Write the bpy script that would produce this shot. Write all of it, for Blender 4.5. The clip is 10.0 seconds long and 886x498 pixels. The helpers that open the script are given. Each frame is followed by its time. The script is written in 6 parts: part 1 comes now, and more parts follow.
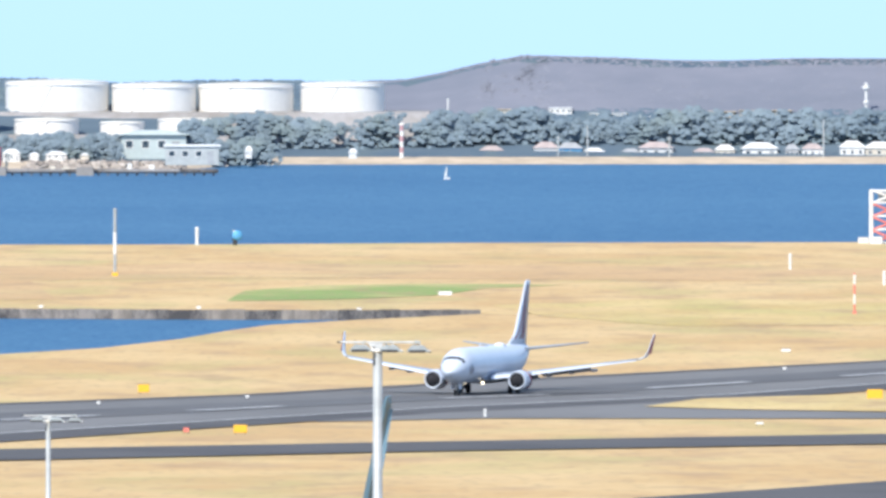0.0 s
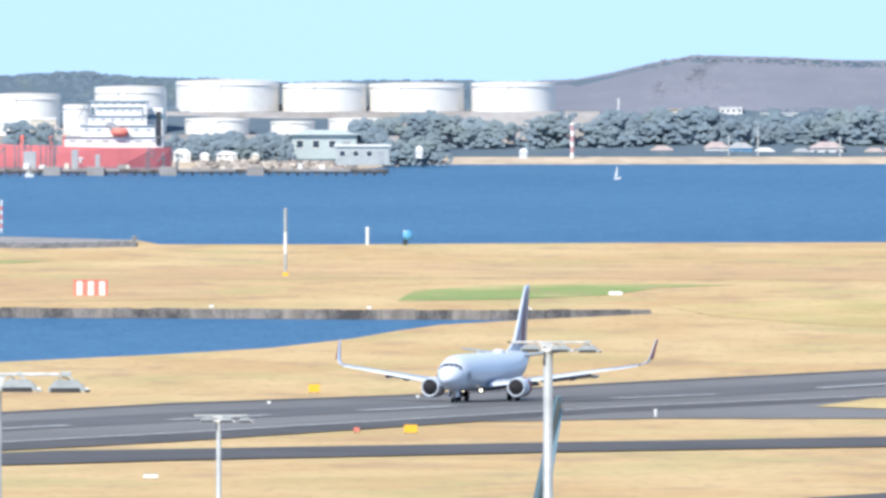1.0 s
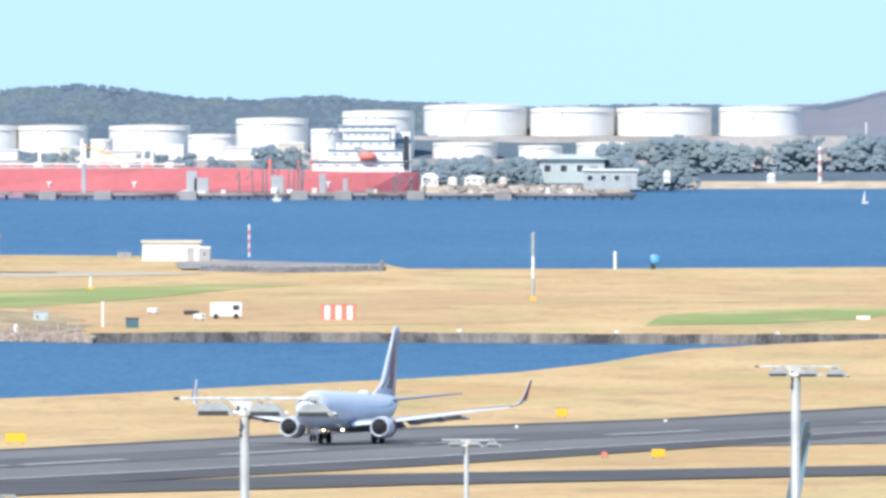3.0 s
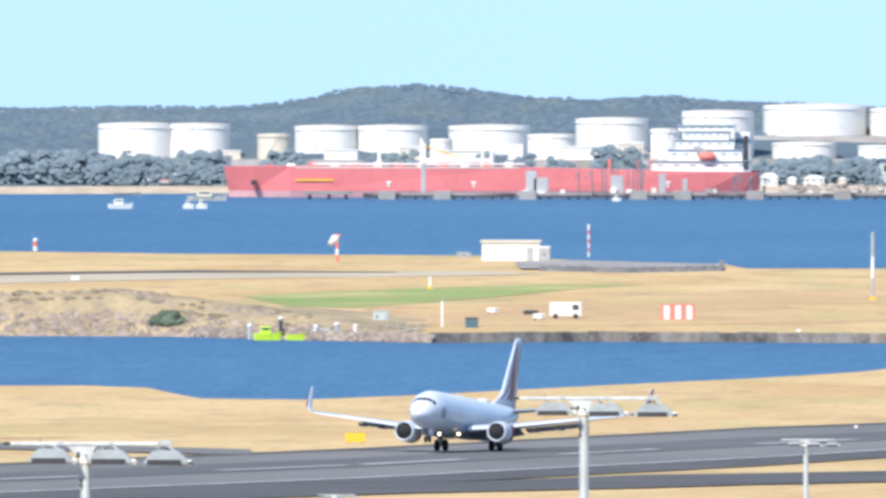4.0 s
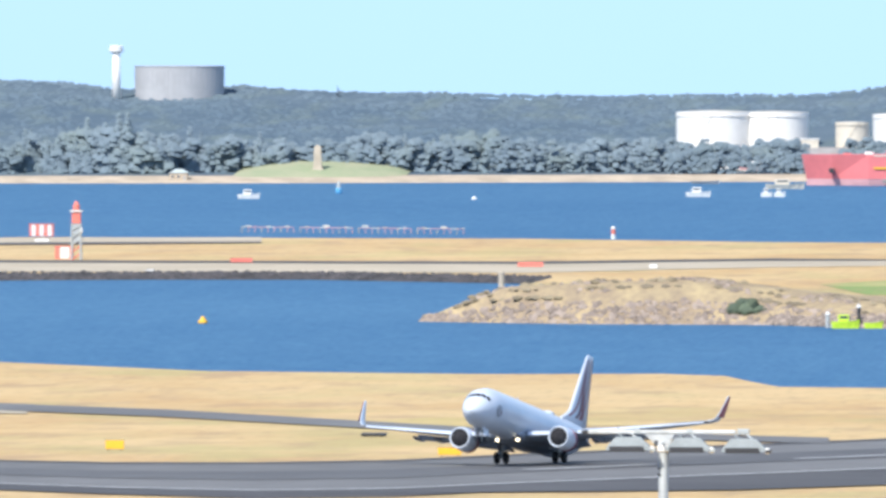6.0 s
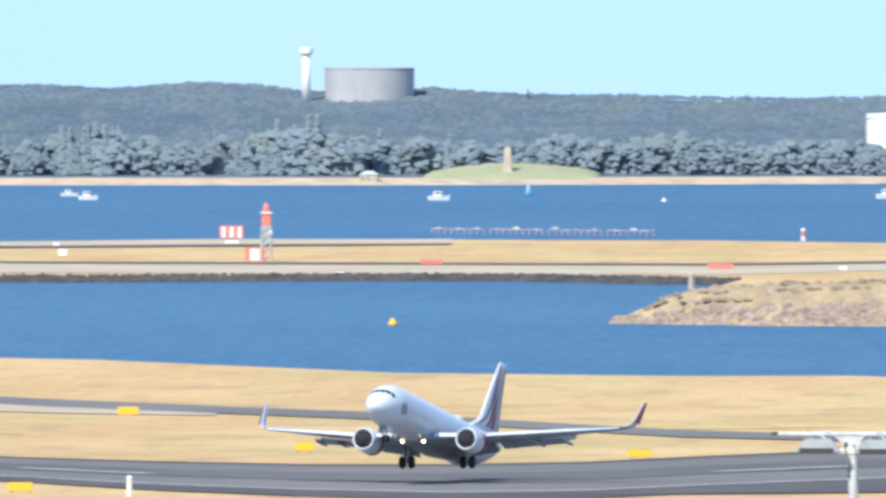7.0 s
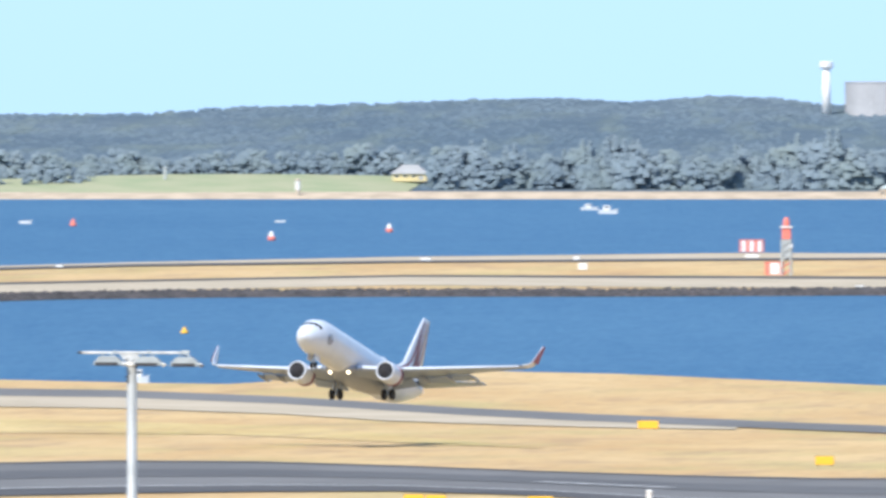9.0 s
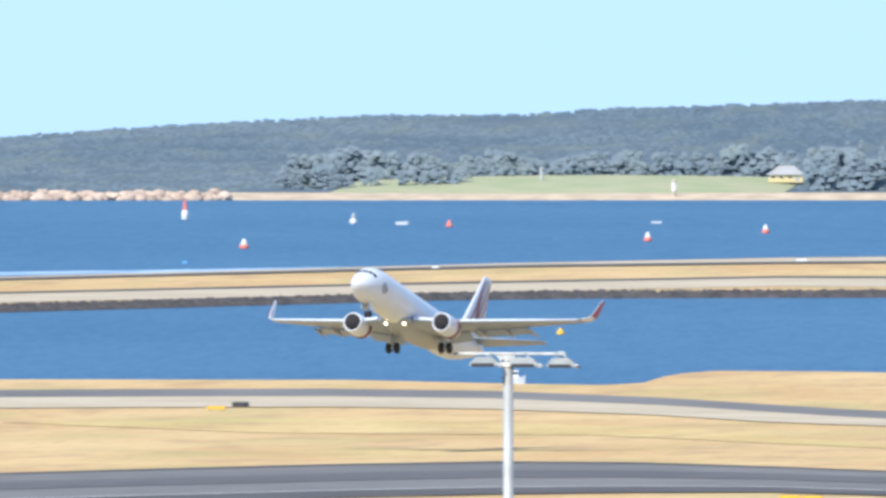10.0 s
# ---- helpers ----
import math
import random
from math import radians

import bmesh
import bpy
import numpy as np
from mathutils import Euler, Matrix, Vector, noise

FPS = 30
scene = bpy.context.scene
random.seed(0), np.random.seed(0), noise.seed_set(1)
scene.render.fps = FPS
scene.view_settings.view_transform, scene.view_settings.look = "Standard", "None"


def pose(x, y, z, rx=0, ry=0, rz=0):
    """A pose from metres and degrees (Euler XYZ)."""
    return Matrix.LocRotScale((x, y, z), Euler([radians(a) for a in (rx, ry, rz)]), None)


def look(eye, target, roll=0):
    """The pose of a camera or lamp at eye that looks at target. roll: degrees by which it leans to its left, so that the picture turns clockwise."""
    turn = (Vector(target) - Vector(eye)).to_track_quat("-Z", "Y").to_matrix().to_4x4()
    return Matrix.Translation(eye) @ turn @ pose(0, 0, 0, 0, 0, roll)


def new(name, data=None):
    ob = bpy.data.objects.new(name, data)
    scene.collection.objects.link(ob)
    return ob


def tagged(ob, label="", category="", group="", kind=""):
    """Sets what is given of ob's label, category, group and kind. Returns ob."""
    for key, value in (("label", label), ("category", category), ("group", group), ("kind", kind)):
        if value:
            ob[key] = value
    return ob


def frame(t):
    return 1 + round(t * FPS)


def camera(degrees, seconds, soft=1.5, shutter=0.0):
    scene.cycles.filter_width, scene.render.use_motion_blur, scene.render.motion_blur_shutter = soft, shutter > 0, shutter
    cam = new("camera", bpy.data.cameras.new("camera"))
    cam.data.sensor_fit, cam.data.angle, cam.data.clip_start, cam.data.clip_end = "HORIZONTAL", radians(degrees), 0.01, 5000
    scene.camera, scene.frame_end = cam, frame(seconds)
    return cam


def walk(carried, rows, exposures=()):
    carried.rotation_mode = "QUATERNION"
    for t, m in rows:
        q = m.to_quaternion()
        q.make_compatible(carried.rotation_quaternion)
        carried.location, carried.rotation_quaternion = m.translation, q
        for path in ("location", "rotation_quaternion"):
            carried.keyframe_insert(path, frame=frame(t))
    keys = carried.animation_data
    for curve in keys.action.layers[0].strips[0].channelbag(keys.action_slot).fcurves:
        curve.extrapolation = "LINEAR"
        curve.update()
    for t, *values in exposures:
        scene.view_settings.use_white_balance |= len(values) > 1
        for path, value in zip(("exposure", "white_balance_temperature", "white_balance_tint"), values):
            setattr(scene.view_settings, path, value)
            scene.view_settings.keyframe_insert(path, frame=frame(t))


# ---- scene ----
cam = camera(2.3271, 10.0, soft=3.1, shutter=0.25)
walk(cam, [
    (0.0, pose(0, 0, 51.7, 89.0975, 0, -0.0000)),
    (0.5, pose(0, 0, 51.7, 89.1048, 0, 0.2113)),
    (1.0, pose(0, 0, 51.7, 89.0973, 0, 0.4478)),
    (1.5, pose(0, 0, 51.7, 89.0948, 0, 0.6709)),
    (2.0, pose(0, 0, 51.7, 89.0930, 0, 0.9685)),
    (2.2, pose(0, 0, 51.7, 89.1225, 0, 1.0280)),
    (3.3, pose(0, 0, 51.7, 89.1620, 0, 1.1806)),
    (3.5, pose(0, 0, 51.7, 89.1497, 0, 1.4540)),
    (4.0, pose(0, 0, 51.7, 89.1607, 0, 1.9905)),
    (4.5, pose(0, 0, 51.7, 89.1268, 0, 2.2241)),
    (5.0, pose(0, 0, 51.7, 89.1250, 0, 2.3941)),
    (5.5, pose(0, 0, 51.7, 89.1240, 0, 2.9574)),
    (5.7, pose(0, 0, 51.7, 89.1262, 0, 3.2429)),
    (6.8, pose(0, 0, 51.7, 89.1349, 0, 3.8399)),
    (7.0, pose(0, 0, 51.7, 89.1346, 0, 4.0078)),
    (7.5, pose(0, 0, 51.7, 89.1372, 0, 4.4420)),
    (8.0, pose(0, 0, 51.7, 89.1592, 0, 4.8900)),
    (8.5, pose(0, 0, 51.7, 89.1639, 0, 5.0139)),
    (9.0, pose(0, 0, 51.7, 89.1714, 0, 5.3741)),
    (9.5, pose(0, 0, 51.7, 89.1615, 0, 5.9306)),
    (10.0, pose(0, 0, 51.7, 89.1740, 0, 6.3625)),
])

# ---- world, sun, exposure ----
SUN_EL, SUN_AZ = radians(46), radians(-152)   # azimuth clockwise from +y
world = bpy.data.worlds.new("world")
scene.world = world
world.use_nodes = True
wn, wl = world.node_tree.nodes, world.node_tree.links
sky = wn.new("ShaderNodeTexSky")
sky.sky_type, sky.sun_disc = "NISHITA", False
sky.sun_elevation, sky.sun_rotation = SUN_EL, SUN_AZ
sky.air_density, sky.dust_density, sky.ozone_density = 1.0, 0.3, 1.5
# the sky goes on below the level line, so that no dark ground half shows
tc, sx, mx, cx = (wn.new("ShaderNode" + n) for n in ("TexCoord", "SeparateXYZ", "Math", "CombineXYZ"))
mx.operation, mx.inputs[1].default_value = "MAXIMUM", 0.22
wl.new(tc.outputs["Generated"], sx.inputs[0])
wl.new(sx.outputs["X"], cx.inputs[0]), wl.new(sx.outputs["Y"], cx.inputs[1])
wl.new(sx.outputs["Z"], mx.inputs[0]), wl.new(mx.outputs[0], cx.inputs[2])
wl.new(cx.outputs[0], sky.inputs[0])
wl.new(sky.outputs[0], wn["Background"].inputs[0])
wn["Background"].inputs[1].default_value = 0.138
sun = new("sun", bpy.data.lights.new("sun", "SUN"))
sun.data.energy, sun.data.angle, sun.data.color = 3.4, radians(0.5), (1.0, 0.95, 0.86)
sun.matrix_world = look((math.sin(SUN_AZ) * math.cos(SUN_EL), math.cos(SUN_AZ) * math.cos(SUN_EL), math.sin(SUN_EL)), (0, 0, 0))
scene.view_settings.exposure = 0.75


# ---- materials ----
def material(name, base, rough=0.7, metal=0.0, spread=0.0, scale=1.0, second=None, stretch=(1, 1, 1), bump=0.0, spec=0.5, each=0.0):
    """Noise at two scales between two colours, with fine relief; each varies from piece to piece."""
    m = bpy.data.materials.new(name)
    m.use_nodes = True
    n, l = m.node_tree.nodes, m.node_tree.links
    b = n["Principled BSDF"]
    b.inputs["Roughness"].default_value, b.inputs["Metallic"].default_value = rough, metal
    b.inputs["Specular IOR Level"].default_value = spec
    b.inputs["Base Color"].default_value = (*base, 1)
    if spread or second or bump:
        co, mp = n.new("ShaderNodeTexCoord"), n.new("ShaderNodeMapping")
        mp.inputs["Scale"].default_value = stretch
        l.new(co.outputs["Object"], mp.inputs[0])
        big, fine = n.new("ShaderNodeTexNoise"), n.new("ShaderNodeTexNoise")
        big.inputs["Scale"].default_value, fine.inputs["Scale"].default_value = scale, scale * 9
        big.inputs["Detail"].default_value = fine.inputs["Detail"].default_value = 4
        l.new(mp.outputs[0], big.inputs[0]), l.new(mp.outputs[0], fine.inputs[0])
        mix = n.new("ShaderNodeMath")
        mix.operation = "MULTIPLY_ADD"
        l.new(fine.outputs[0], mix.inputs[0])
        mix.inputs[1].default_value = 0.45
        l.new(big.outputs[0], mix.inputs[2])
        ramp = n.new("ShaderNodeValToRGB")
        ramp.color_ramp.elements[0].position, ramp.color_ramp.elements[1].position = 0.58, 0.88
        other = second or tuple(c * (1 - spread) for c in base)
        ramp.color_ramp.elements[0].color, ramp.color_ramp.elements[1].color = (*other, 1), (*base, 1)
        l.new(mix.outputs[0], ramp.inputs[0])
        out = ramp.outputs[0]
        if each:
            geo, hs = n.new("ShaderNodeNewGeometry"), n.new("ShaderNodeHueSaturation")
            mr = n.new("ShaderNodeMapRange")
            mr.inputs[3].default_value, mr.inputs[4].default_value = 1 - each, 1 + each
            l.new(geo.outputs["Random Per Island"], mr.inputs[0])
            l.new(mr.outputs[0], hs.inputs["Value"]), l.new(out, hs.inputs["Color"])
            out = hs.outputs[0]
        l.new(out, b.inputs["Base Color"])
        if bump:
            bp = n.new("ShaderNodeBump")
            bp.inputs["Strength"].default_value, bp.inputs["Distance"].default_value = bump, 1 / scale * 0.1
            l.new(fine.outputs[0], bp.inputs["Height"]), l.new(bp.outputs[0], b.inputs["Normal"])
    return m


def leafy(name, light, dark, scale, olive=None):
    """Leaves: stands of two greens and an olive one, all paled and blued for haze, each crown a little its own."""
    m = material(name, light, 1.0, second=dark, scale=scale, each=0.09, spec=0.0)
    if olive:
        n, l = m.node_tree.nodes, m.node_tree.links
        b, co = n["Principled BSDF"], n.new("ShaderNodeTexCoord")
        mp, nz, mr, mx = n.new("ShaderNodeMapping"), n.new("ShaderNodeTexNoise"), n.new("ShaderNodeMapRange"), n.new("ShaderNodeMix")
        mp.inputs["Scale"].default_value = (0.11, 0.035, 0.16)
        nz.inputs["Scale"].default_value, nz.inputs["Detail"].default_value = 1.0, 4
        mr.inputs[1].default_value, mr.inputs[2].default_value, mr.inputs[4].default_value = 0.5, 0.7, 0.7
        mx.data_type = "RGBA"
        mx.inputs[7].default_value = (*olive, 1)
        l.new(co.outputs["Object"], mp.inputs[0]), l.new(mp.outputs[0], nz.inputs[0]), l.new(nz.outputs[0], mr.inputs[0])
        l.new(b.inputs["Base Color"].links[0].from_socket, mx.inputs[6]), l.new(mr.outputs[0], mx.inputs[0])
        l.new(mx.outputs[2], b.inputs["Base Color"])
    return m


def grassy(name, base, second, olive, scale, stretch):
    """Dry grass: streaks of two straws, with olive and bare brown patches at a middle size."""
    m = material(name, base, 0.95, second=second, scale=scale, stretch=stretch, spec=0.1)
    n, l = m.node_tree.nodes, m.node_tree.links
    co, b = n["Texture Coordinate"] if "Texture Coordinate" in n else n.new("ShaderNodeTexCoord"), n["Principled BSDF"]
    out = b.inputs["Base Color"].links[0].from_socket
    for k, (colour, size, low, high, most) in enumerate(((olive, (0.045, 0.012, 1), 0.5, 0.66, 0.65), ((0.36, 0.25, 0.155), (0.12, 0.03, 1), 0.52, 0.68, 0.6), ((0.62, 0.46, 0.24), (0.035, 0.016, 1), 0.52, 0.66, 0.5), ((0.37, 0.27, 0.155), (0.8, 0.09, 1), 0.52, 0.72, 0.5))):
        mp, nz, mr, mx = n.new("ShaderNodeMapping"), n.new("ShaderNodeTexNoise"), n.new("ShaderNodeMapRange"), n.new("ShaderNodeMix")
        mp.inputs["Scale"].default_value, mp.inputs["Location"].default_value = size, (k * 7.7, k * 3.1, 0)
        nz.inputs["Scale"].default_value, nz.inputs["Detail"].default_value = 1.0, 6
        mr.inputs[1].default_value, mr.inputs[2].default_value, mr.inputs[4].default_value = low, high, most
        mx.data_type = "RGBA"
        l.new(co.outputs["Object"], mp.inputs[0]), l.new(mp.outputs[0], nz.inputs[0]), l.new(nz.outputs[0], mr.inputs[0])
        l.new(mr.outputs[0], mx.inputs[0]), l.new(out, mx.inputs[6])
        mx.inputs[7].default_value = (*colour, 1)
        out = mx.outputs[2]
    l.new(out, b.inputs["Base Color"])
    return m


def glowing(name, color, strength):
    m = material(name, color)
    b = m.node_tree.nodes["Principled BSDF"]
    b.inputs["Emission Color"].default_value, b.inputs["Emission Strength"].default_value = (*color, 1), strength
    return m


M = {
    "dry_grass": grassy("dry_grass", (0.57, 0.415, 0.22), (0.50, 0.335, 0.165), (0.40, 0.35, 0.16), 0.03, (1.2, 0.3, 1)),
    "green_grass": grassy("green_grass", (0.23, 0.31, 0.105), (0.27, 0.32, 0.12), (0.20, 0.285, 0.10), 0.05, (1.0, 0.3, 1)),
    "asphalt": material("asphalt", (0.185, 0.182, 0.18), 0.9, second=(0.145, 0.143, 0.142), scale=0.02, stretch=(1, 0.3, 1), spec=0.2),
    "dark_asphalt": material("dark_asphalt", (0.105, 0.102, 0.103), 0.9, second=(0.08, 0.078, 0.08), scale=0.05, spec=0.2),
    "rubber_asphalt": material("rubber_asphalt", (0.13, 0.129, 0.13), 0.85, second=(0.105, 0.104, 0.106), scale=0.03, stretch=(1, 0.3, 1), spec=0.2),
    "pale_gravel": material("pale_gravel", (0.50, 0.43, 0.33), 0.95, second=(0.42, 0.36, 0.27), scale=0.05, spec=0.1),
    "pale_grass": grassy("pale_grass", (0.56, 0.44, 0.21), (0.48, 0.345, 0.155), (0.40, 0.37, 0.15), 0.04, (1.2, 0.3, 1)),
    "ochre_grass": grassy("ochre_grass", (0.54, 0.37, 0.205), (0.48, 0.32, 0.17), (0.44, 0.34, 0.18), 0.04, (0.35, 0.2, 1)),
    "wall_concrete": material("wall_concrete", (0.26, 0.23, 0.205), 0.9, second=(0.075, 0.07, 0.07), scale=0.35, stretch=(1.0, 1.0, 0.5), spec=0.1),
    "quay_concrete": material("quay_concrete", (0.30, 0.26, 0.22), 0.9, second=(0.18, 0.155, 0.135), scale=0.6, stretch=(1.5, 1.5, 0.3), spec=0.1),
    "rubble": material("rubble", (0.42, 0.37, 0.32), 0.95, second=(0.25, 0.22, 0.20), scale=0.3, each=0.3, spec=0.1),
    "scrub": material("scrub", (0.27, 0.225, 0.15), 0.95, second=(0.19, 0.16, 0.12), scale=0.3, each=0.25, spec=0.05),
    # green muted in the colour itself for the haze over the far shore
    "lawn": material("lawn", (0.29, 0.335, 0.205), 0.95, second=(0.36, 0.365, 0.24), scale=0.1, spec=0.1),
    "yellow_wall": material("yellow_wall", (0.68, 0.56, 0.30), 0.7, spread=0.1, scale=0.5),
    "dark_teal": material("dark_teal", (0.16, 0.21, 0.23), 0.6, spread=0.3, scale=0.5),
    "bush": material("bush", (0.13, 0.16, 0.105), 0.9, second=(0.09, 0.115, 0.085), scale=0.5, each=0.2, spec=0.05),
    "sandstone": material("sandstone", (0.55, 0.44, 0.35), 0.9, second=(0.34, 0.26, 0.22), scale=0.3, each=0.2, spec=0.1),
    "pale_green_paint": material("pale_green_paint", (0.50, 0.565, 0.55), 0.6, spread=0.15, scale=0.2),
    "red_roof": material("red_roof", (0.46, 0.38, 0.36), 0.8, spread=0.2, scale=0.5),
    "window_glass": material("window_glass", (0.04, 0.06, 0.08), 0.1),
    "foam": material("foam", (0.45, 0.6, 0.75), 0.8, second=(0.1, 0.25, 0.45), scale=0.3, stretch=(0.3, 1, 1)),
    "concrete": material("concrete", (0.34, 0.325, 0.32), 0.9, second=(0.24, 0.22, 0.20), scale=0.05, spec=0.2),
    "line_paint": material("line_paint", (0.60, 0.60, 0.60), 0.8, spread=0.35, scale=0.5),
    "sand": material("sand", (0.55, 0.45, 0.34), 0.95, spread=0.25, scale=0.2, spec=0.1),
    "spit_grass": material("spit_grass", (0.46, 0.36, 0.21), 0.95, second=(0.27, 0.21, 0.15), scale=0.12, stretch=(1, 0.4, 1), spec=0.1),
    "rock": material("rock", (0.33, 0.27, 0.225), 0.95, second=(0.22, 0.18, 0.155), scale=0.3, each=0.25, spec=0.1),
    "grey_rock": material("grey_rock", (0.19, 0.185, 0.185), 0.95, second=(0.12, 0.12, 0.125), scale=0.3, each=0.25, spec=0.1),
    # near black, so that the sea wall's shaded slope is in the colour
    "shade_dark_rock": material("shade_dark_rock", (0.085, 0.08, 0.085), 0.95, second=(0.055, 0.055, 0.06), scale=0.3, each=0.3, spec=0.1),
    # far leaves and heath: distance haze is mixed into these base colours
    "haze_foliage": leafy("haze_foliage", (0.174, 0.222, 0.256), (0.142, 0.187, 0.222), 0.05, (0.178, 0.222, 0.222)),
    "far_haze_foliage": leafy("far_haze_foliage", (0.128, 0.172, 0.21), (0.098, 0.14, 0.182), 0.012, (0.135, 0.175, 0.18)),
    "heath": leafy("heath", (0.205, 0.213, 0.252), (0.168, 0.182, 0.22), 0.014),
    "white_paint": material("white_paint", (0.8, 0.78, 0.74), 0.5, spread=0.12, scale=0.1),
    "cream_paint": material("cream_paint", (0.66, 0.6, 0.5), 0.6, spread=0.15, scale=0.1),
    "grey_concrete": material("grey_concrete", (0.42, 0.42, 0.43), 0.85, spread=0.15, scale=0.1),
    "red_hull": material("red_hull", (0.70, 0.185, 0.185), 0.6, spread=0.15, scale=0.08),
    "pink_hull": material("pink_hull", (0.58, 0.32, 0.33), 0.6, spread=0.2, scale=0.1),
    "galvanised": material("galvanised", (0.46, 0.48, 0.48), 0.5, metal=0.3, spread=0.2, scale=1.0),
    "lamp_grey": material("lamp_grey", (0.44, 0.46, 0.45), 0.5, spread=0.15, scale=1.0),
    "hood_grey": material("hood_grey", (0.25, 0.28, 0.285), 0.55, spread=0.25, scale=2.5),
    "weathered_white": material("weathered_white", (0.62, 0.62, 0.60), 0.55, spread=0.3, scale=3.0),
    "dark_metal": material("dark_metal", (0.06, 0.06, 0.065), 0.5, metal=0.4, spread=0.2, scale=2.0),
    "teal_steel": material("teal_steel", (0.07, 0.15, 0.18), 0.5, spread=0.2, scale=0.5),
    "skin_white": material("skin_white", (0.62, 0.675, 0.76), 0.3, spread=0.06, scale=0.4),
    "skin_grey": material("skin_grey", (0.26, 0.29, 0.34), 0.35, spread=0.08, scale=0.4),
    "wing_grey": material("wing_grey", (0.29, 0.345, 0.43), 0.4, spread=0.08, scale=0.4),
    "fan_dark": material("fan_dark", (0.035, 0.035, 0.04), 0.9, spread=0.3, scale=3, spec=0.1),
    "livery_red": material("livery_red", (0.30, 0.05, 0.08), 0.4, spread=0.1, scale=1),
    "livery_purple": material("livery_purple", (0.12, 0.05, 0.10), 0.4, spread=0.1, scale=1),
    "black_rubber": material("black_rubber", (0.02, 0.02, 0.022), 0.8, spread=0.2, scale=3),
    "cockpit_glass": material("cockpit_glass", (0.02, 0.022, 0.03), 0.08),
    "yellow_sign": material("yellow_sign", (0.80, 0.45, 0.03), 0.5, spread=0.1, scale=1),
    "orange_red": material("orange_red", (0.74, 0.20, 0.15), 0.55, spread=0.1, scale=1),
    "lime": material("lime", (0.55, 0.75, 0.05), 0.5, spread=0.1, scale=1),
    "slate_blue": material("slate_blue", (0.12, 0.22, 0.29), 0.5, spread=0.15, scale=0.5),
    "blue_paint": material("blue_paint", (0.10, 0.35, 0.60), 0.5, spread=0.1, scale=1),
    "stone": material("stone", (0.5, 0.43, 0.34), 0.9, spread=0.2, scale=0.5),
    "roof_grey": material("roof_grey", (0.38, 0.39, 0.40), 0.7, spread=0.2, scale=0.5),
    "landing_light": glowing("landing_light", (1.0, 0.86, 0.6), 3.5),
}


def water_material():
    """Deep blue water: short wind ripples over broad paler and darker reaches."""
    m = material("bay_water", (0.04, 0.13, 0.25), 0.55, spec=0.25)
    n, l = m.node_tree.nodes, m.node_tree.links
    co, add, ramp = n.new("ShaderNodeTexCoord"), n.new("ShaderNodeMath"), n.new("ShaderNodeValToRGB")
    outs = []
    for size, detail, weight in (((1.1, 0.10, 1), 3, 0.55), ((0.22, 0.03, 1), 3, 0.25), ((0.006, 0.004, 1), 2, 0.2)):
        mp, nz, mul = n.new("ShaderNodeMapping"), n.new("ShaderNodeTexNoise"), n.new("ShaderNodeMath")
        mp.inputs["Scale"].default_value = size
        nz.inputs["Scale"].default_value, nz.inputs["Detail"].default_value = 1.0, detail
        mul.operation, mul.inputs[1].default_value = "MULTIPLY", weight
        l.new(co.outputs["Object"], mp.inputs[0]), l.new(mp.outputs[0], nz.inputs[0]), l.new(nz.outputs[0], mul.inputs[0])
        outs.append(mul.outputs[0])
    more = n.new("ShaderNodeMath")
    l.new(outs[0], add.inputs[0]), l.new(outs[1], add.inputs[1])
    l.new(add.outputs[0], more.inputs[0]), l.new(outs[2], more.inputs[1]), l.new(more.outputs[0], ramp.inputs[0])
    e = ramp.color_ramp.elements
    e[0].position, e[0].color = 0.38, (0.022, 0.100, 0.212, 1)
    e[1].position, e[1].color = 0.62, (0.062, 0.168, 0.285, 1)
    l.new(ramp.outputs[0], n["Principled BSDF"].inputs["Base Color"])
    w, bp = n.new("ShaderNodeTexNoise"), n.new("ShaderNodeBump")
    w.inputs["Scale"].default_value, w.inputs["Detail"].default_value = 0.35, 6
    l.new(co.outputs["Object"], w.inputs[0]), l.new(w.outputs[0], bp.inputs["Height"])
    bp.inputs["Strength"].default_value, bp.inputs["Distance"].default_value = 0.6, 1.0
    l.new(bp.outputs[0], n["Principled BSDF"].inputs["Normal"])
    return m


M["water"] = water_material()


# ---- mesh helpers ----
def mesh_of(name, bm, mat):
    bmesh.ops.recalc_face_normals(bm, faces=bm.faces[:])
    me = bpy.data.meshes.new(name)
    bm.to_mesh(me), bm.free()
    me.materials.append(M[mat])
    return me


def part(name, bm, mat, parent=None, label="", smooth=False):
    me = mesh_of(name, bm, mat)
    if smooth:
        me.polygons.foreach_set("use_smooth", [True] * len(me.polygons))
    ob = new(name, me)
    ob.parent = parent
    return tagged(ob, label)


def base(name, x, y, z, label, category, group="", kind="", turn=0):
    e = new(name)
    e.matrix_basis = pose(x, y, z, 0, 0, turn)
    return tagged(e, label, category, group, kind)


def box(bm, x0, x1, y0, y1, z0, z1, bevel=0.0):
    r = bmesh.ops.create_cube(bm, size=1, matrix=Matrix.Translation(((x0 + x1) / 2, (y0 + y1) / 2, (z0 + z1) / 2)) @ Matrix.Diagonal((x1 - x0, y1 - y0, z1 - z0, 1)))
    if bevel:
        ed = list({e for v in r["verts"] for e in v.link_edges})
        bmesh.ops.bevel(bm, geom=ed, offset=bevel, segments=2, affect="EDGES", profile=0.5)
    return bm


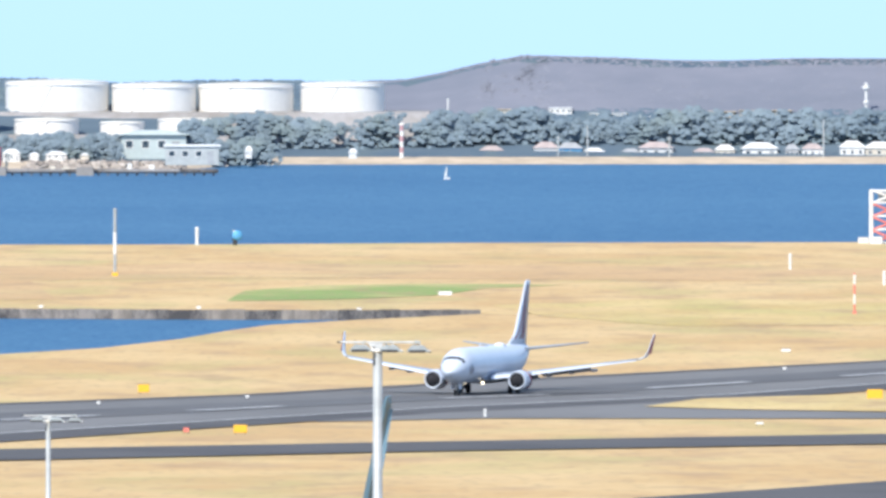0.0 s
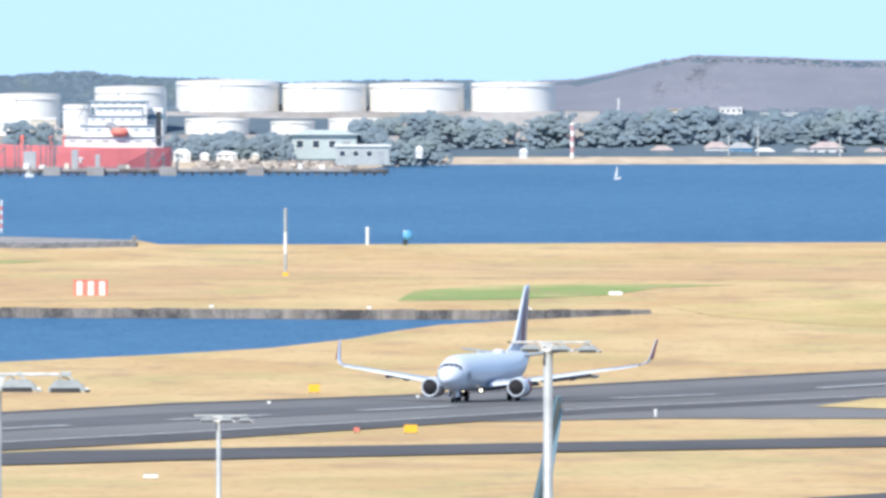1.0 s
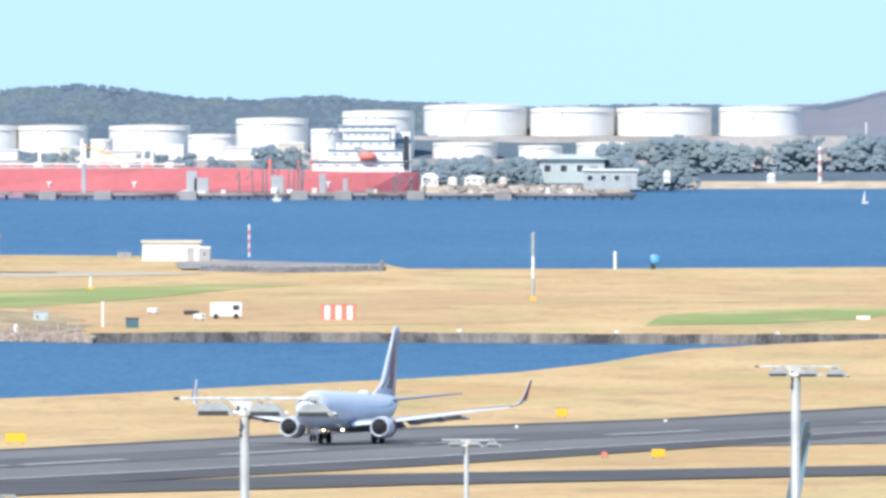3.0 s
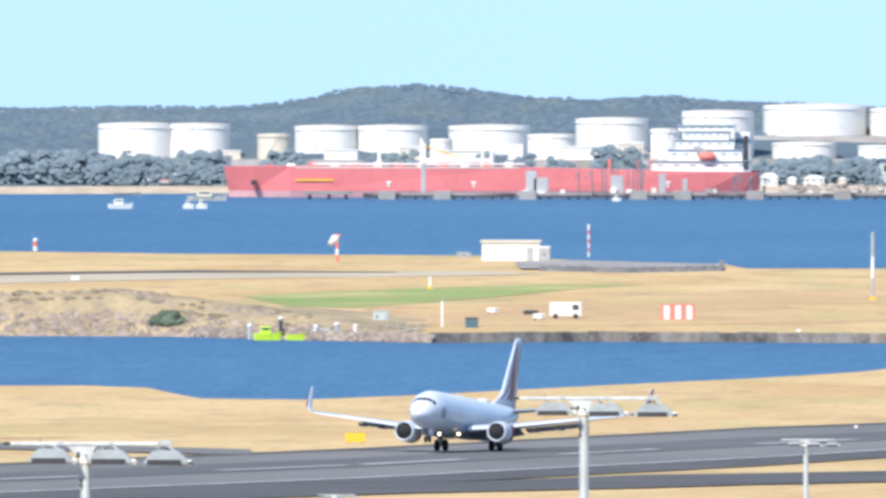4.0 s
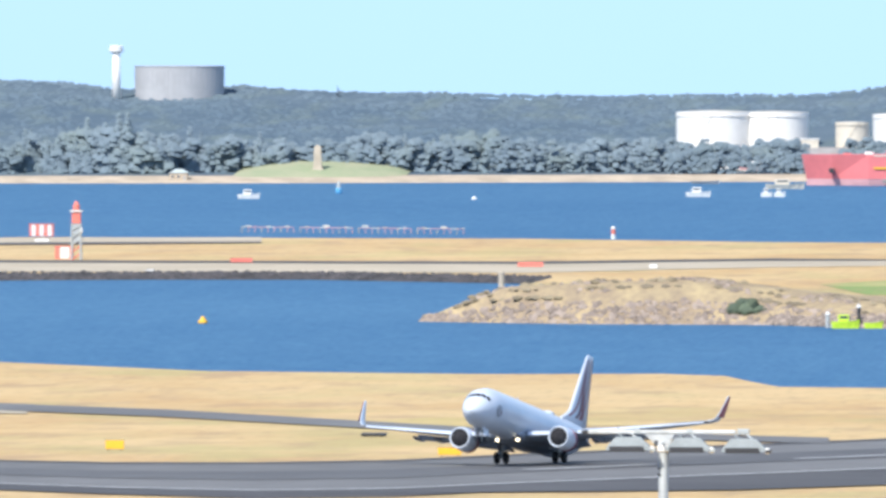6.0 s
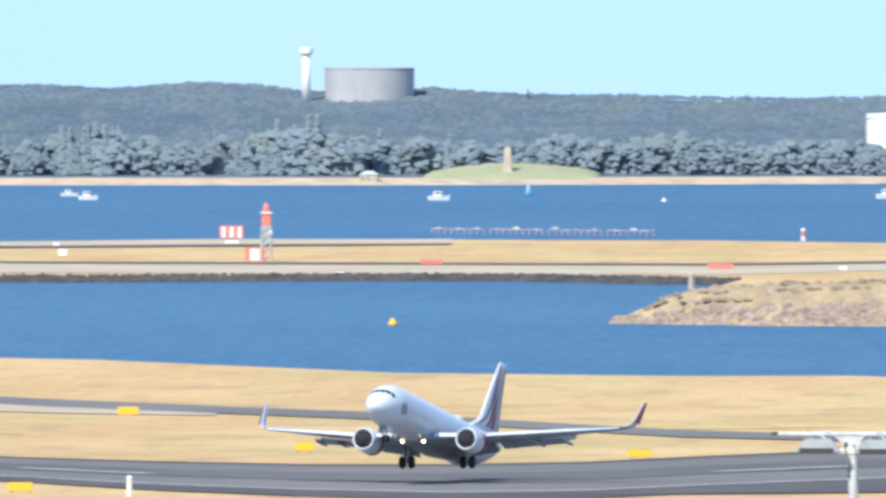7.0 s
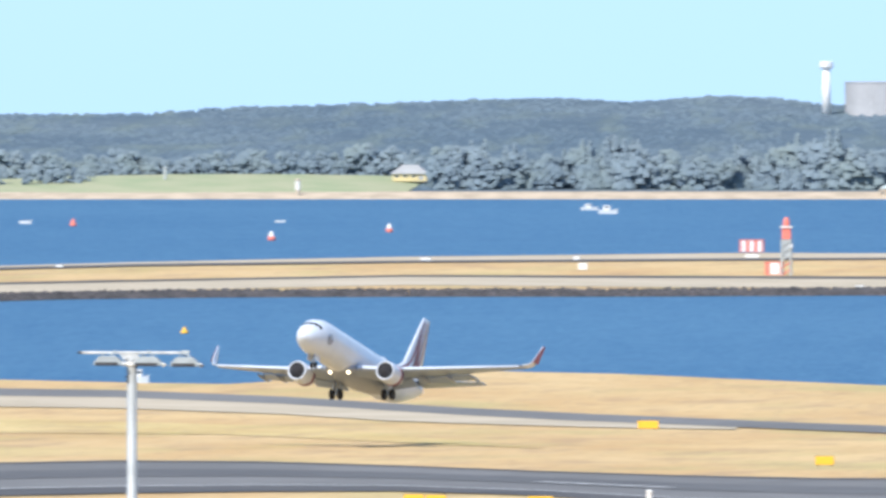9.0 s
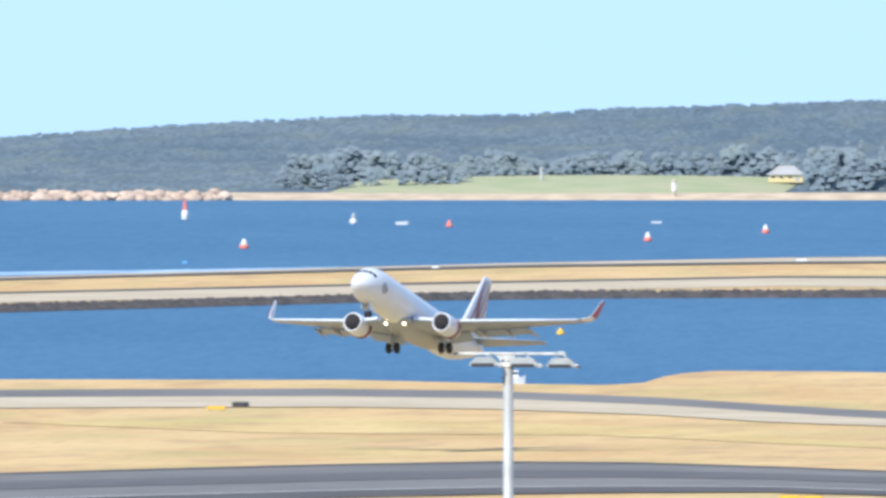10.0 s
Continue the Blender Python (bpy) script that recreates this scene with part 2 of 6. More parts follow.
def tube(bm, a, b, r0, r1=None, n=12):
    a, b = Vector(a), Vector(b)
    q = (b - a).to_track_quat("Z", "Y").to_matrix().to_4x4()
    bmesh.ops.create_cone(bm, cap_ends=True, segments=n, radius1=r0, radius2=r0 if r1 is None else r1, depth=(b - a).length,
                          matrix=Matrix.Translation((a + b) / 2) @ q)
    return bm


def turned(bm, profile, n=32, axis="Z", at=(0, 0, 0)):
    """A body of revolution: profile of (radius, height)."""
    rings = []
    for r, h in profile:
        ring = []
        for i in range(n):
            t = 2 * math.pi * i / n
            p = (r * math.cos(t), r * math.sin(t), h) if axis == "Z" else (h, r * math.cos(t), r * math.sin(t))
            ring.append(bm.verts.new((p[0] + at[0], p[1] + at[1], p[2] + at[2])))
        rings.append(ring)
    for a, b in zip(rings, rings[1:]):
        for i in range(n):
            bm.faces.new((a[i], a[(i + 1) % n], b[(i + 1) % n], b[i]))
    bm.faces.new(rings[0]), bm.faces.new(rings[-1])
    return bm


def loft(bm, rings, caps=True):
    rows = [[bm.verts.new(p) for p in ring] for ring in rings]
    n = len(rows[0])
    for a, b in zip(rows, rows[1:]):
        for i in range(n):
            bm.faces.new((a[i], a[(i + 1) % n], b[(i + 1) % n], b[i]))
    if caps:
        bm.faces.new(rows[0]), bm.faces.new(rows[-1])
    return bm


# ---- ground ----
WATER_Z = -4.0


def land_z(y):
    """The airfield falls gently away from the terminal to the bay."""
    return -0.0085 * (min(max(y, 1500.0), 2440.0) - 2075.0)


def sheet(outline, lift=0.0, skirt=0.0):
    """A flat piece of ground in the plan, laid on the airfield's slope, with a wall down its rim."""
    bm = bmesh.new()
    bm.faces.new([bm.verts.new((x, y, 0)) for x, y in outline])
    for cut in (1500, 2440):
        bmesh.ops.bisect_plane(bm, geom=bm.verts[:] + bm.edges[:] + bm.faces[:], plane_co=(0, cut, 0), plane_no=(0, 1, 0))
    bmesh.ops.triangulate(bm, faces=bm.faces[:])
    for v in bm.verts:
        v.co.z = land_z(v.co.y) + lift
    if skirt:
        rim = [e for e in bm.edges if e.is_boundary]
        r = bmesh.ops.extrude_edge_only(bm, edges=rim)
        for v in r["geom"]:
            if isinstance(v, bmesh.types.BMVert):
                v.co.z -= skirt
    return bm


bm = bmesh.new()
bm.faces.new([bm.verts.new(p) for p in ((-3000, -800, WATER_Z), (3000, -800, WATER_Z), (3000, 4985, WATER_Z), (-3000, 4985, WATER_Z))])
tagged(part("water", bm, "water"), "deep blue rippled bay water", "water", kind="structure")

NEAR_SHORE = [(-381.6, 2660.3), (-351.8, 2664.4), (-309.1, 2666.3), (-285.5, 2645.2), (-274.5, 2639.6), (-271.1, 2653.4), (-272.5, 2691.0), (-272.1, 2712.1), (-269.3, 2726.5), (-254.8, 2724.4), (-232.5, 2705.2), (-189.7, 2629.9), (-154.8, 2614.6), (-134.4, 2617.8), (-125.9, 2605.3), (-120.9, 2570.6), (-116.8, 2546.0), (-104.3, 2540.4), (-90.8, 2568.7), (-73.5, 2617.0), (-54.1, 2663.7), (-42.3, 2701.3), (-33.2, 2757.8), (-27.9, 2809.1), (-22.5, 2850.8), (-10.8, 2885.9), (5.0, 2925.8)]
ground = sheet([(-1500, -600), (1500, -600), (1500, 3000), (84.6, 2924.6)] + NEAR_SHORE[::-1] + [(-1290.4, 2148.3)], skirt=5)
tagged(part("ground", ground, "dry_grass"), "dry straw-coloured airfield grass with faint tracks", "grass", kind="structure")
FAR_SHORE = [(5.0, 2933.9), (-14.0, 2929.9), (-36.8, 2933.7), (-59.8, 2941.5), (-82.7, 2945.0), (-103.8, 2936.2), (-129.8, 2990.0), (-153.7, 3006.0), (-176.7, 3035.0), (-185.0, 3046.9), (-184.9, 3124.7), (-186.9, 3242.3), (-186.7, 3312.4), (-224.8, 3351.1), (-250.7, 3350.7), (-282.7, 3336.9), (-319.4, 3331.6), (-346.6, 3323.0), (-368.2, 3302.6), (-421.1, 3189.9), (-457.0, 3148.0)]
BAY_EDGE = [(-493.6, 3400.6), (-457.3, 3464.1), (-392.7, 3614.9), (-352.9, 3681.6), (-297.4, 3731.7), (-214.1, 3718.2), (-170.3, 3681.4), (-121.5, 3664.1), (-104.3, 3614.5), (-78.1, 3572.4), (-73.4, 3524.9), (-44.2, 3525.4), (1.5, 3543.3), (102.8, 3553.8)]
spit = sheet(FAR_SHORE + BAY_EDGE + [(84.6, 2924.6)], skirt=5)
tagged(part("ground_spit", spit, "dry_grass"), "dry grass strip with runway ends between two arms of the bay", "grass", kind="structure")


def strip(name, far, near, mat, label, lift, category="runway"):
    ob = part(name, sheet(far + near[::-1], lift), mat)
    return tagged(ob, label, category, kind="structure")


RUN_FAR = [(-292.9, 2025.1), (-264.7, 2095.2), (-249.4, 2129.7), (-235.0, 2151.0), (-220.6, 2147.9), (-204.2, 2123.7), (-187.6, 2093.0), (-171.9, 2069.3), (-157.4, 2055.2), (-144.0, 2055.5), (-131.6, 2070.2), (-121.4, 2109.2), (-85.5, 2222.5), (-48.2, 2373.0), (0.0, 2500.4), (77.5, 2680.0)]
RUN_NEAR = [(-267.9, 1852.1), (-241.4, 1910.9), (-227.2, 1939.8), (-214.3, 1961.5), (-202.6, 1972.8), (-190.1, 1977.1), (-175.3, 1955.4), (-158.8, 1912.1), (-144.5, 1886.5), (-130.9, 1869.0), (-119.4, 1878.5), (-109.8, 1907.9), (-76.7, 1993.3), (-42.9, 2110.1), (0.0, 2303.1), (73.5, 2541.5)]


def across(t):
    """A line along the runway, t of the way from its far to its near edge."""
    return [(a[0] + (b[0] - a[0]) * t, a[1] + (b[1] - a[1]) * t) for a, b in zip(RUN_FAR, RUN_NEAR)]


strip("runway", RUN_FAR, RUN_NEAR, "asphalt", "grey asphalt runway with a tyre-blackened middle", 0.06)
strip("runway_rubber", across(0.28), across(0.52), "rubber_asphalt", "tyre-blackened band along the runway", 0.10, "runway")
strip("runway_shoulder", across(0.0), across(0.05), "dark_asphalt", "dark asphalt shoulder of the runway", 0.10, "runway")
strip("runway_shoulder", across(0.82), across(1.0), "dark_asphalt", "dark asphalt shoulder of the runway", 0.10, "runway")
strip("runway_edge_line", across(0.795), across(0.81), "line_paint", "worn white edge line", 0.12, "marking")


def centre_line():
    line = across(0.47)
    bm = bmesh.new()
    run, k = 0.0, 0
    for a, b in zip(line, line[1:]):
        a, b = Vector(a), Vector(b)
        d, n = (b - a).normalized(), (b - a).length
        q = Vector((-d.y, d.x))
        s = 0.0
        while s + 36 < n:
            ps = [a + d * s + q * 0.75, a + d * (s + 34) + q * 0.75, a + d * (s + 34) - q * 0.75, a + d * s - q * 0.75]
            bm.faces.new([bm.verts.new((p.x, p.y, land_z(p.y) + 0.14)) for p in ps])
            s += 68
    tagged(part("runway_centre_line", bm, "line_paint"), "worn white dashes of the runway centre line", "marking", kind="stuff")


centre_line()
strip("taxiway_1", [(-113.8, 1923.2), (-72.1, 2008.8), (-52.6, 2056.9), (-42.0, 2067.0), (0.9, 2114.2), (63.0, 2179.4)],
      [(-131.4, 1886.8), (-91.8, 1910.9), (-70.2, 1957.9), (-50.6, 1985.5), (-40.7, 2004.0), (0.9, 2057.9), (61.2, 2116.2)],
      "dark_asphalt", "dark asphalt taxiway beside the runway", 0.12, "taxiway")
strip("taxiway_2", [(-358.3, 2593.1), (-328.9, 2603.5), (-305.6, 2609.6), (-283.9, 2599.0), (-259.8, 2563.1), (-234.5, 2507.0), (-215.2, 2473.1), (-196.8, 2445.8), (-178.0, 2406.2), (-134.6, 2272.3), (-96.3, 2210.6)],
      [(-352.6, 2552.0), (-323.6, 2562.2), (-300.8, 2568.1), (-279.4, 2557.9), (-255.8, 2523.1), (-230.9, 2468.8), (-211.7, 2433.5), (-192.4, 2391.1), (-173.8, 2350.1), (-131.9, 2226.2), (-94.7, 2174.0)],
      "asphalt", "dark asphalt taxiway along the inlet", 0.12, "taxiway")

# ---- far shore, hills ----
SHORE_X = [-1400, -640, -450, -330, -200, -120, -52, -42, 100, 900]
SHORE_Y = [4354, 4529, 4552, 4562, 4601, 4612, 4614, 4690, 4700, 4705]
RIDGE = [(-633, 7.2), (-600, 9.8), (-571, 11.2), (-550, 12.3), (-518, 12.3), (-499, 13.7), (-480, 14.4), (-462, 14.8), (-444, 15.8), (-428, 16.0), (-410, 15.3), (-393, 16.3), (-379, 16.0), (-366, 14.3), (-353, 14.5), (-339, 15.3), (-329, 14.5), (-319, 13.9), (-304, 13.8), (-281, 13.1), (-259, 13.0), (-236, 13.4), (-212, 13.3), (-199, 14.7), (-187, 17.3), (-174, 18.2), (-165, 17.7), (-157, 16.6), (-147, 15.4), (-134, 14.8), (-119, 15.5), (-106, 14.6), (-87, 14.1), (-71, 13.2), (-50, 13.8), (-22, 13.2), (-5, 14.1), (2, 16.0), (10, 17.9), (19, 19.2), (35, 18.8), (48, 18.2), (62, 18.0), (80, 18.6), (99, 18.5)]


def shore_y(x):
    return float(np.interp(x, SHORE_X, SHORE_Y))


def hill_z(x, y):
    """Rises from the beach to the ridge at y = 4800."""
    s = shore_y(x)
    t = min(max((y - s - 12) / (4800 - s - 12), 0.0), 1.0)
    top = float(np.interp(x, [p[0] for p in RIDGE], [p[1] for p in RIDGE])) - 0.7
    return WATER_Z + 1.3 + (top - WATER_Z - 1.3) * (t ** 1.2) if y > s + 12 else WATER_Z - 0.2 + 1.3 * (y - s) / 12


def hills():
    xs = np.arange(-1300, 901, 10)
    bm = bmesh.new()
    rows = []
    for k in range(26):
        row = []
        for x in xs:
            s = shore_y(x)
            y = s - 4 + (4860 - s + 4) * k / 25
            z = hill_z(x, y) if y < 4802 else hill_z(x, 4800) - (y - 4800) * 0.3
            row.append(bm.verts.new((x, y, z if k else WATER_Z - 1)))
        rows.append(row)
    for a, b in zip(rows, rows[1:]):
        for i in range(len(xs) - 1):
            bm.faces.new((a[i], a[i + 1], b[i + 1], b[i]))
    tagged(part("backdrop_hills", bm, "far_haze_foliage", smooth=True), "low scrub-covered hills beyond the bay", "hill", kind="structure")


def beach():
    bm = bmesh.new()
    xs = np.arange(-1300, 901, 8)
    rows = []
    for dy, z in ((-3.0, -4.5), (0.0, -3.98), (6, -3.1), (13.5, -2.55)):
        rows.append([bm.verts.new((x, shore_y(x) + dy + (1.5 * noise.noise((x * 0.03, dy, 0)) if dy else 0), z)) for x in xs])
    for a, b in zip(rows, rows[1:]):
        for i in range(len(xs) - 1):
            bm.faces.new((a[i], a[i + 1], b[i + 1], b[i]))
    tagged(part("ground_beach", bm, "sand", smooth=True), "narrow pale sand beach along the far shore", "beach", kind="structure")


def heath_slope():
    """The open upper slope of the far hill, a hand over the woods' ground."""
    bm = bmesh.new()
    rows = []
    for k in range(7):
        row = []
        for x in range(-24, 881, 8):
            y = 4750 + 6 * noise.noise((x * 0.03, 0, 3.0)) + (4801 - 4750) * k / 6 if k < 6 else 4803
            row.append(bm.verts.new((x, y, hill_z(x, y) + 0.22 - (0.6 if k == 0 else 0))))
        rows.append(row)
    for a, b in zip(rows, rows[1:]):
        for i in range(len(a) - 1):
            bm.faces.new((a[i], a[i + 1], b[i + 1], b[i]))
    tagged(part("backdrop_heath", bm, "heath", smooth=True), "open heath on the far hill, blued for haze", "hill", kind="structure")


hills()
heath_slope()
beach()


# ---- woods ----
def blob_template(seed, sub=2, rough=1.0):
    bm = bmesh.new()
    if sub:
        bmesh.ops.create_icosphere(bm, subdivisions=sub, radius=1)
    else:
        bmesh.ops.create_cone(bm, cap_ends=True, segments=6, radius1=0.95, radius2=0.7, depth=1.3)
        bmesh.ops.triangulate(bm, faces=bm.faces[:])
    rnd = random.Random(seed)
    for v in bm.verts:
        v.co *= 1 + rough * (0.30 * noise.noise(v.co * 2.1 + Vector((seed * 7.3, 0, 0))) + rnd.uniform(-0.13, 0.13) * (2.0 if sub == 1 else 1.0))
    bm.verts.index_update()
    vs = np.array([v.co[:] for v in bm.verts])
    fs = np.array([[v.index for v in f.verts] for f in bm.faces])
    bm.free()
    return vs, fs


BLOBS = [blob_template(i) for i in range(8)]
LOW_BLOBS = [blob_template(40 + i, 1) for i in range(8)]
LEAF_BLOBS = [blob_template(60 + i, 0, 1.2) for i in range(8)]
FINE_BLOBS = [blob_template(20 + i, 3) for i in range(4)]


def clumps(name, places, mat, label, category, kind="stuff", fine=BLOBS, facing=None):
    """One mesh of leaf clumps: places of (x, y, z, radius, height scale). facing: the way that the crown under each clump
    faces, one for all or one a clump; leaves then shade as the crown does."""
    vs, fs, ns, n = [], [], [], 0
    rnd = random.Random(len(places))
    for i, (x, y, z, r, h) in enumerate(places):
        tv, tf = rnd.choice(fine)
        a = rnd.uniform(0, 6.28)
        c, s = math.cos(a), math.sin(a)
        rot = np.array([[c, -s, 0], [s, c, 0], [0, 0, 1]])
        tv = tv @ rot.T
        vs.append(tv * (r, r, r * h) + (x, y, z))
        fs.append(tf + n)
        n += len(tv)
        if facing is not None:
            f = facing if isinstance(facing, tuple) else facing[i]
            ns.append(tv * 0.3 + np.array(f))
    v, f = np.concatenate(vs), np.concatenate(fs)
    me = bpy.data.meshes.new(name)
    me.from_pydata(v.tolist(), [], f.tolist())
    me.materials.append(M[mat])
    me.polygons.foreach_set("use_smooth", [True] * len(me.polygons))
    if ns:
        q = np.concatenate(ns)
        q /= np.linalg.norm(q, axis=1)[:, None]
        me.normals_split_custom_set_from_vertices(q.tolist())
    return tagged(new(name, me), label, category, kind=kind)


def canopy(x, y):
    """Height of the leaf canopy over the hillside: rounded crowns, uneven stands."""
    c = noise.noise((x * 0.16, y * 0.055, 9.0)) + 0.6 * noise.noise((x * 0.37, y * 0.12, 4.0))
    return 0.55 * abs(c) + 0.35 * noise.noise((x * 0.03, y * 0.05, 3.0))


def hill_woods():
    rnd = random.Random(5)
    woods, heath = [], []
    for _ in range(75000):
        x, t = rnd.uniform(-760, 330), rnd.random() ** 0.9
        s = shore_y(x) + 24
        y = s + (4806 - s) * t
        if x > -60 and y < 4745 or (-240 < x < -60 and y < 4731):
            continue
        if -532 < x < -437 and y < s + 30:
            continue                                   # open lawn behind the beach
        low = 1.0 if x < 20 else 0.35
        r = rnd.uniform(0.28, 0.62)
        z = hill_z(x, y) + (canopy(x, y) - 0.2) * low + rnd.uniform(-0.2, 0.02) * low
        if x > -18 and y > 4757 + 10 * noise.noise((x * 0.03, y * 0.05, 3.0)):
            heath.append((x, y, z + 0.12, r, rnd.uniform(0.3, 0.45)))
        else:
            woods.append((x, y, z, r * 1.3, rnd.uniform(0.6, 0.9)))
    clumps("hill_woods", woods, "far_haze_foliage", "woodland on the far hills, greyed and blued for haze", "woodland", "stuff", LEAF_BLOBS, (0.0, -0.5, 0.86))
    clumps("hill_heath", heath, "heath", "low heath on the far hill, blued for haze", "heath", "stuff", LEAF_BLOBS, (0.0, -0.4, 0.9))


def belt(name, x0, x1, off, top, count, seed, mat="haze_foliage", label="belt of trees behind the far beach, paled and blued for haze", conifer=0.0, row=None):
    """Trees along the far shore: off, metres behind the waterline; top, metres above it."""
    rnd = random.Random(seed)
    places, ways = [], []
    for _ in range(count):
        x = rnd.uniform(x0, x1)
        y = (row or shore_y(x) + off) + rnd.uniform(-2.5, 2.5)
        g = max(hill_z(x, y), -3.5)
        h = top * rnd.uniform(0.55, 1.0) * (0.82 + 0.3 * noise.noise((x * 0.05, seed, 0)))
        if rnd.random() < conifer:
            h *= 1.12
            for k in range(70):                          # tapering crown of a conifer, full of small sprays
                q, a = rnd.random() ** 1.25, rnd.uniform(2.6, 6.8)
                w = h * 0.2 * (1 - q) * rnd.uniform(0.35, 1.0)
                places.append((x + w * math.cos(a), y + w * math.sin(a) * 0.35, g + h * (0.05 + 0.93 * q), h * (0.042 + 0.05 * (1 - q)), 0.85))
                ways.append((0.5 * math.cos(a), -0.5 + 0.4 * math.sin(a), 0.55))
            continue
        heads = [(rnd.gauss(0, h * 0.22), rnd.gauss(0, h * 0.03), h * rnd.uniform(0.3, 0.82), h * rnd.uniform(0.13, 0.22)) for _ in range(6)]
        for cx, cy, cz, cr in heads:
            for k in range(13):
                a, e = rnd.uniform(2.6, 6.8), rnd.uniform(-0.9, 1.45)
                q = cr * rnd.uniform(0.55, 1.0)
                places.append((x + cx + q * math.cos(a) * math.cos(e), y + cy + q * math.sin(a) * math.cos(e) * 0.3, g + cz + q * 0.8 * math.sin(e), cr * rnd.uniform(0.34, 0.58), rnd.uniform(0.6, 0.85)))
                ways.append((0.45 * math.cos(a) * math.cos(e), -0.45 + 0.3 * math.sin(a), 0.55 + 0.35 * math.sin(e)))
        for k in range(12):
            places.append((x + rnd.gauss(0, h * 0.24), y - rnd.uniform(0, 0.8), g + h * rnd.uniform(0.02, 0.5), h * rnd.uniform(0.07, 0.12), 0.8))
            ways.append((0.0, -0.6, 0.5))
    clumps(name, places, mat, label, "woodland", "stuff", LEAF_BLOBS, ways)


hill_woods()
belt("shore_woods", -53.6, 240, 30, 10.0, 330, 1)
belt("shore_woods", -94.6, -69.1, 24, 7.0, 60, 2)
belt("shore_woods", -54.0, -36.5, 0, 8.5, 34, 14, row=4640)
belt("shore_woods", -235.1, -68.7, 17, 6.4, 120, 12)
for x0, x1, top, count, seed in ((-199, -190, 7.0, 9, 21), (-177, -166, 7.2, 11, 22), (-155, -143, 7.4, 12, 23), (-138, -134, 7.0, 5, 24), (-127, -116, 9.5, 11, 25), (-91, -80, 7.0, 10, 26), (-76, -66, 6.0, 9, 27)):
    belt("terminal_trees", x0, x1, 0, top, count, seed, label="trees standing before the oil tanks, paled for haze", row=4646)
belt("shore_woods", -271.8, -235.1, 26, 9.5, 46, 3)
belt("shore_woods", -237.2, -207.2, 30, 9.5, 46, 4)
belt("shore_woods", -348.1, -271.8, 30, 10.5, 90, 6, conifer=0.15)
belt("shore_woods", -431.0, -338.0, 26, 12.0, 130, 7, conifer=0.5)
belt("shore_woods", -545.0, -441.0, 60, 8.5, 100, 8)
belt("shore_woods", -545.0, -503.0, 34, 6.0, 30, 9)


# ---- oil terminal ----
def terrace(x0, x1, y0, y1, top, label):
    bm = bmesh.new()
    n = 30
    rows = []
    for dy, dz in ((-9, -9.0), (-1.5, -0.6), (0, 0), (y1 - y0, 0), (y1 - y0 + 3, -8)):
        rows.append([bm.verts.new((x0 + (x1 - x0) * i / n, y0 + dy + 0.8 * noise.noise((i * 0.4, dy, 1)), top + dz)) for i in range(n + 1)])
    for a, b in zip(rows, rows[1:]):
        for i in range(n):
            bm.faces.new((a[i], a[i + 1], b[i + 1], b[i]))
    tagged(part("ground_terrace", bm, "concrete", smooth=True), label, "embankment", kind="structure")


def tank(x, y, z, r, h, mat="white_paint", dark=False):
    """Floating-roof oil tank: shell, wind girder, rim, stair and roof."""
    t = base("storage_tank", x, y, z, "white steel oil storage tank on a terrace" if mat == "white_paint" else "cream steel storage tank by the trees", "storage tank", "oil tanks")
    part("shell", turned(bmesh.new(), [(r, 0), (r, h)], 48), mat, t, smooth=False)
    part("wind_girder", turned(bmesh.new(), [(r + 0.01, h * 0.88), (r + 0.22, h * 0.88), (r + 0.22, h * 0.88 + 0.1), (r + 0.01, h * 0.88 + 0.1)], 48), mat, t)
    part("roof", turned(bmesh.new(), [(r - 0.02, h), (r * 0.5, h + r * 0.03), (0.05, h + r * 0.045)], 48), "cream_paint", t)
    bm = bmesh.new()
    a0 = -2.2 + 0.35 * ((x * 7.13) % 1)
    rings = []
    for k in range(15):
        a = a0 + k * 0.055 * 4.5 / r
        rings.append([((r + o) * math.cos(a), (r + o) * math.sin(a), h * k / 14 + q) for o, q in ((0.02, 0), (0.16, 0), (0.16, 0.12), (0.02, 0.12))])
    loft(bm, rings)
    part("stair", bm, "cream_paint", t)
    return t


terrace(-101.0, -2.9, 4731, 4770, 6.93, "grey-brown earth terrace under the upper tanks")
terrace(-240.9, -45.8, 4660, 4728, 2.44, "grey-brown earth terrace under the lower tanks")
for x, y, z, r, h in (
    (-83.9, 4743.5, 6.84, 11.24, 6.63),
    (-62.8, 4741.7, 6.86, 9.15, 6.01),
    (-42.9, 4743.2, 6.85, 10.38, 6.01),
    (-21.8, 4742.0, 6.86, 9.09, 6.26),
    (-85.3, 4694.1, 2.44, 6.93, 3.35),
    (-69.0, 4692.2, 2.44, 4.74, 2.74),
    (-54.4, 4694.6, 2.44, 6.93, 3.35),
    (-104.0, 4696.6, 2.44, 7.73, 10.14),
    (-126.9, 4698.1, 2.44, 7.79, 8.54),
    (-115.0, 4675.6, 2.44, 3.03, 6.52),
    (-139.2, 4675.1, 2.44, 5.15, 5.32),
    (-153.2, 4696.3, 2.44, 8.82, 6.98),
    (-174.0, 4694.3, 2.44, 7.54, 6.98),
    (-162.8, 4671.6, 2.44, 2.42, 4.36),
    (-188.3, 4695.0, 2.44, 6.82, 6.96),
):
    tank(x, y, z, r, h)
tank(-198.7, 4675.0, 2.44, 3.6, 5.4, "cream_paint")
tank(*(-228.8, 4684.4), 2.44, 8.2, 7.53)
tank(*(-216.2, 4687.0), 2.44, 7.6, 7.4)


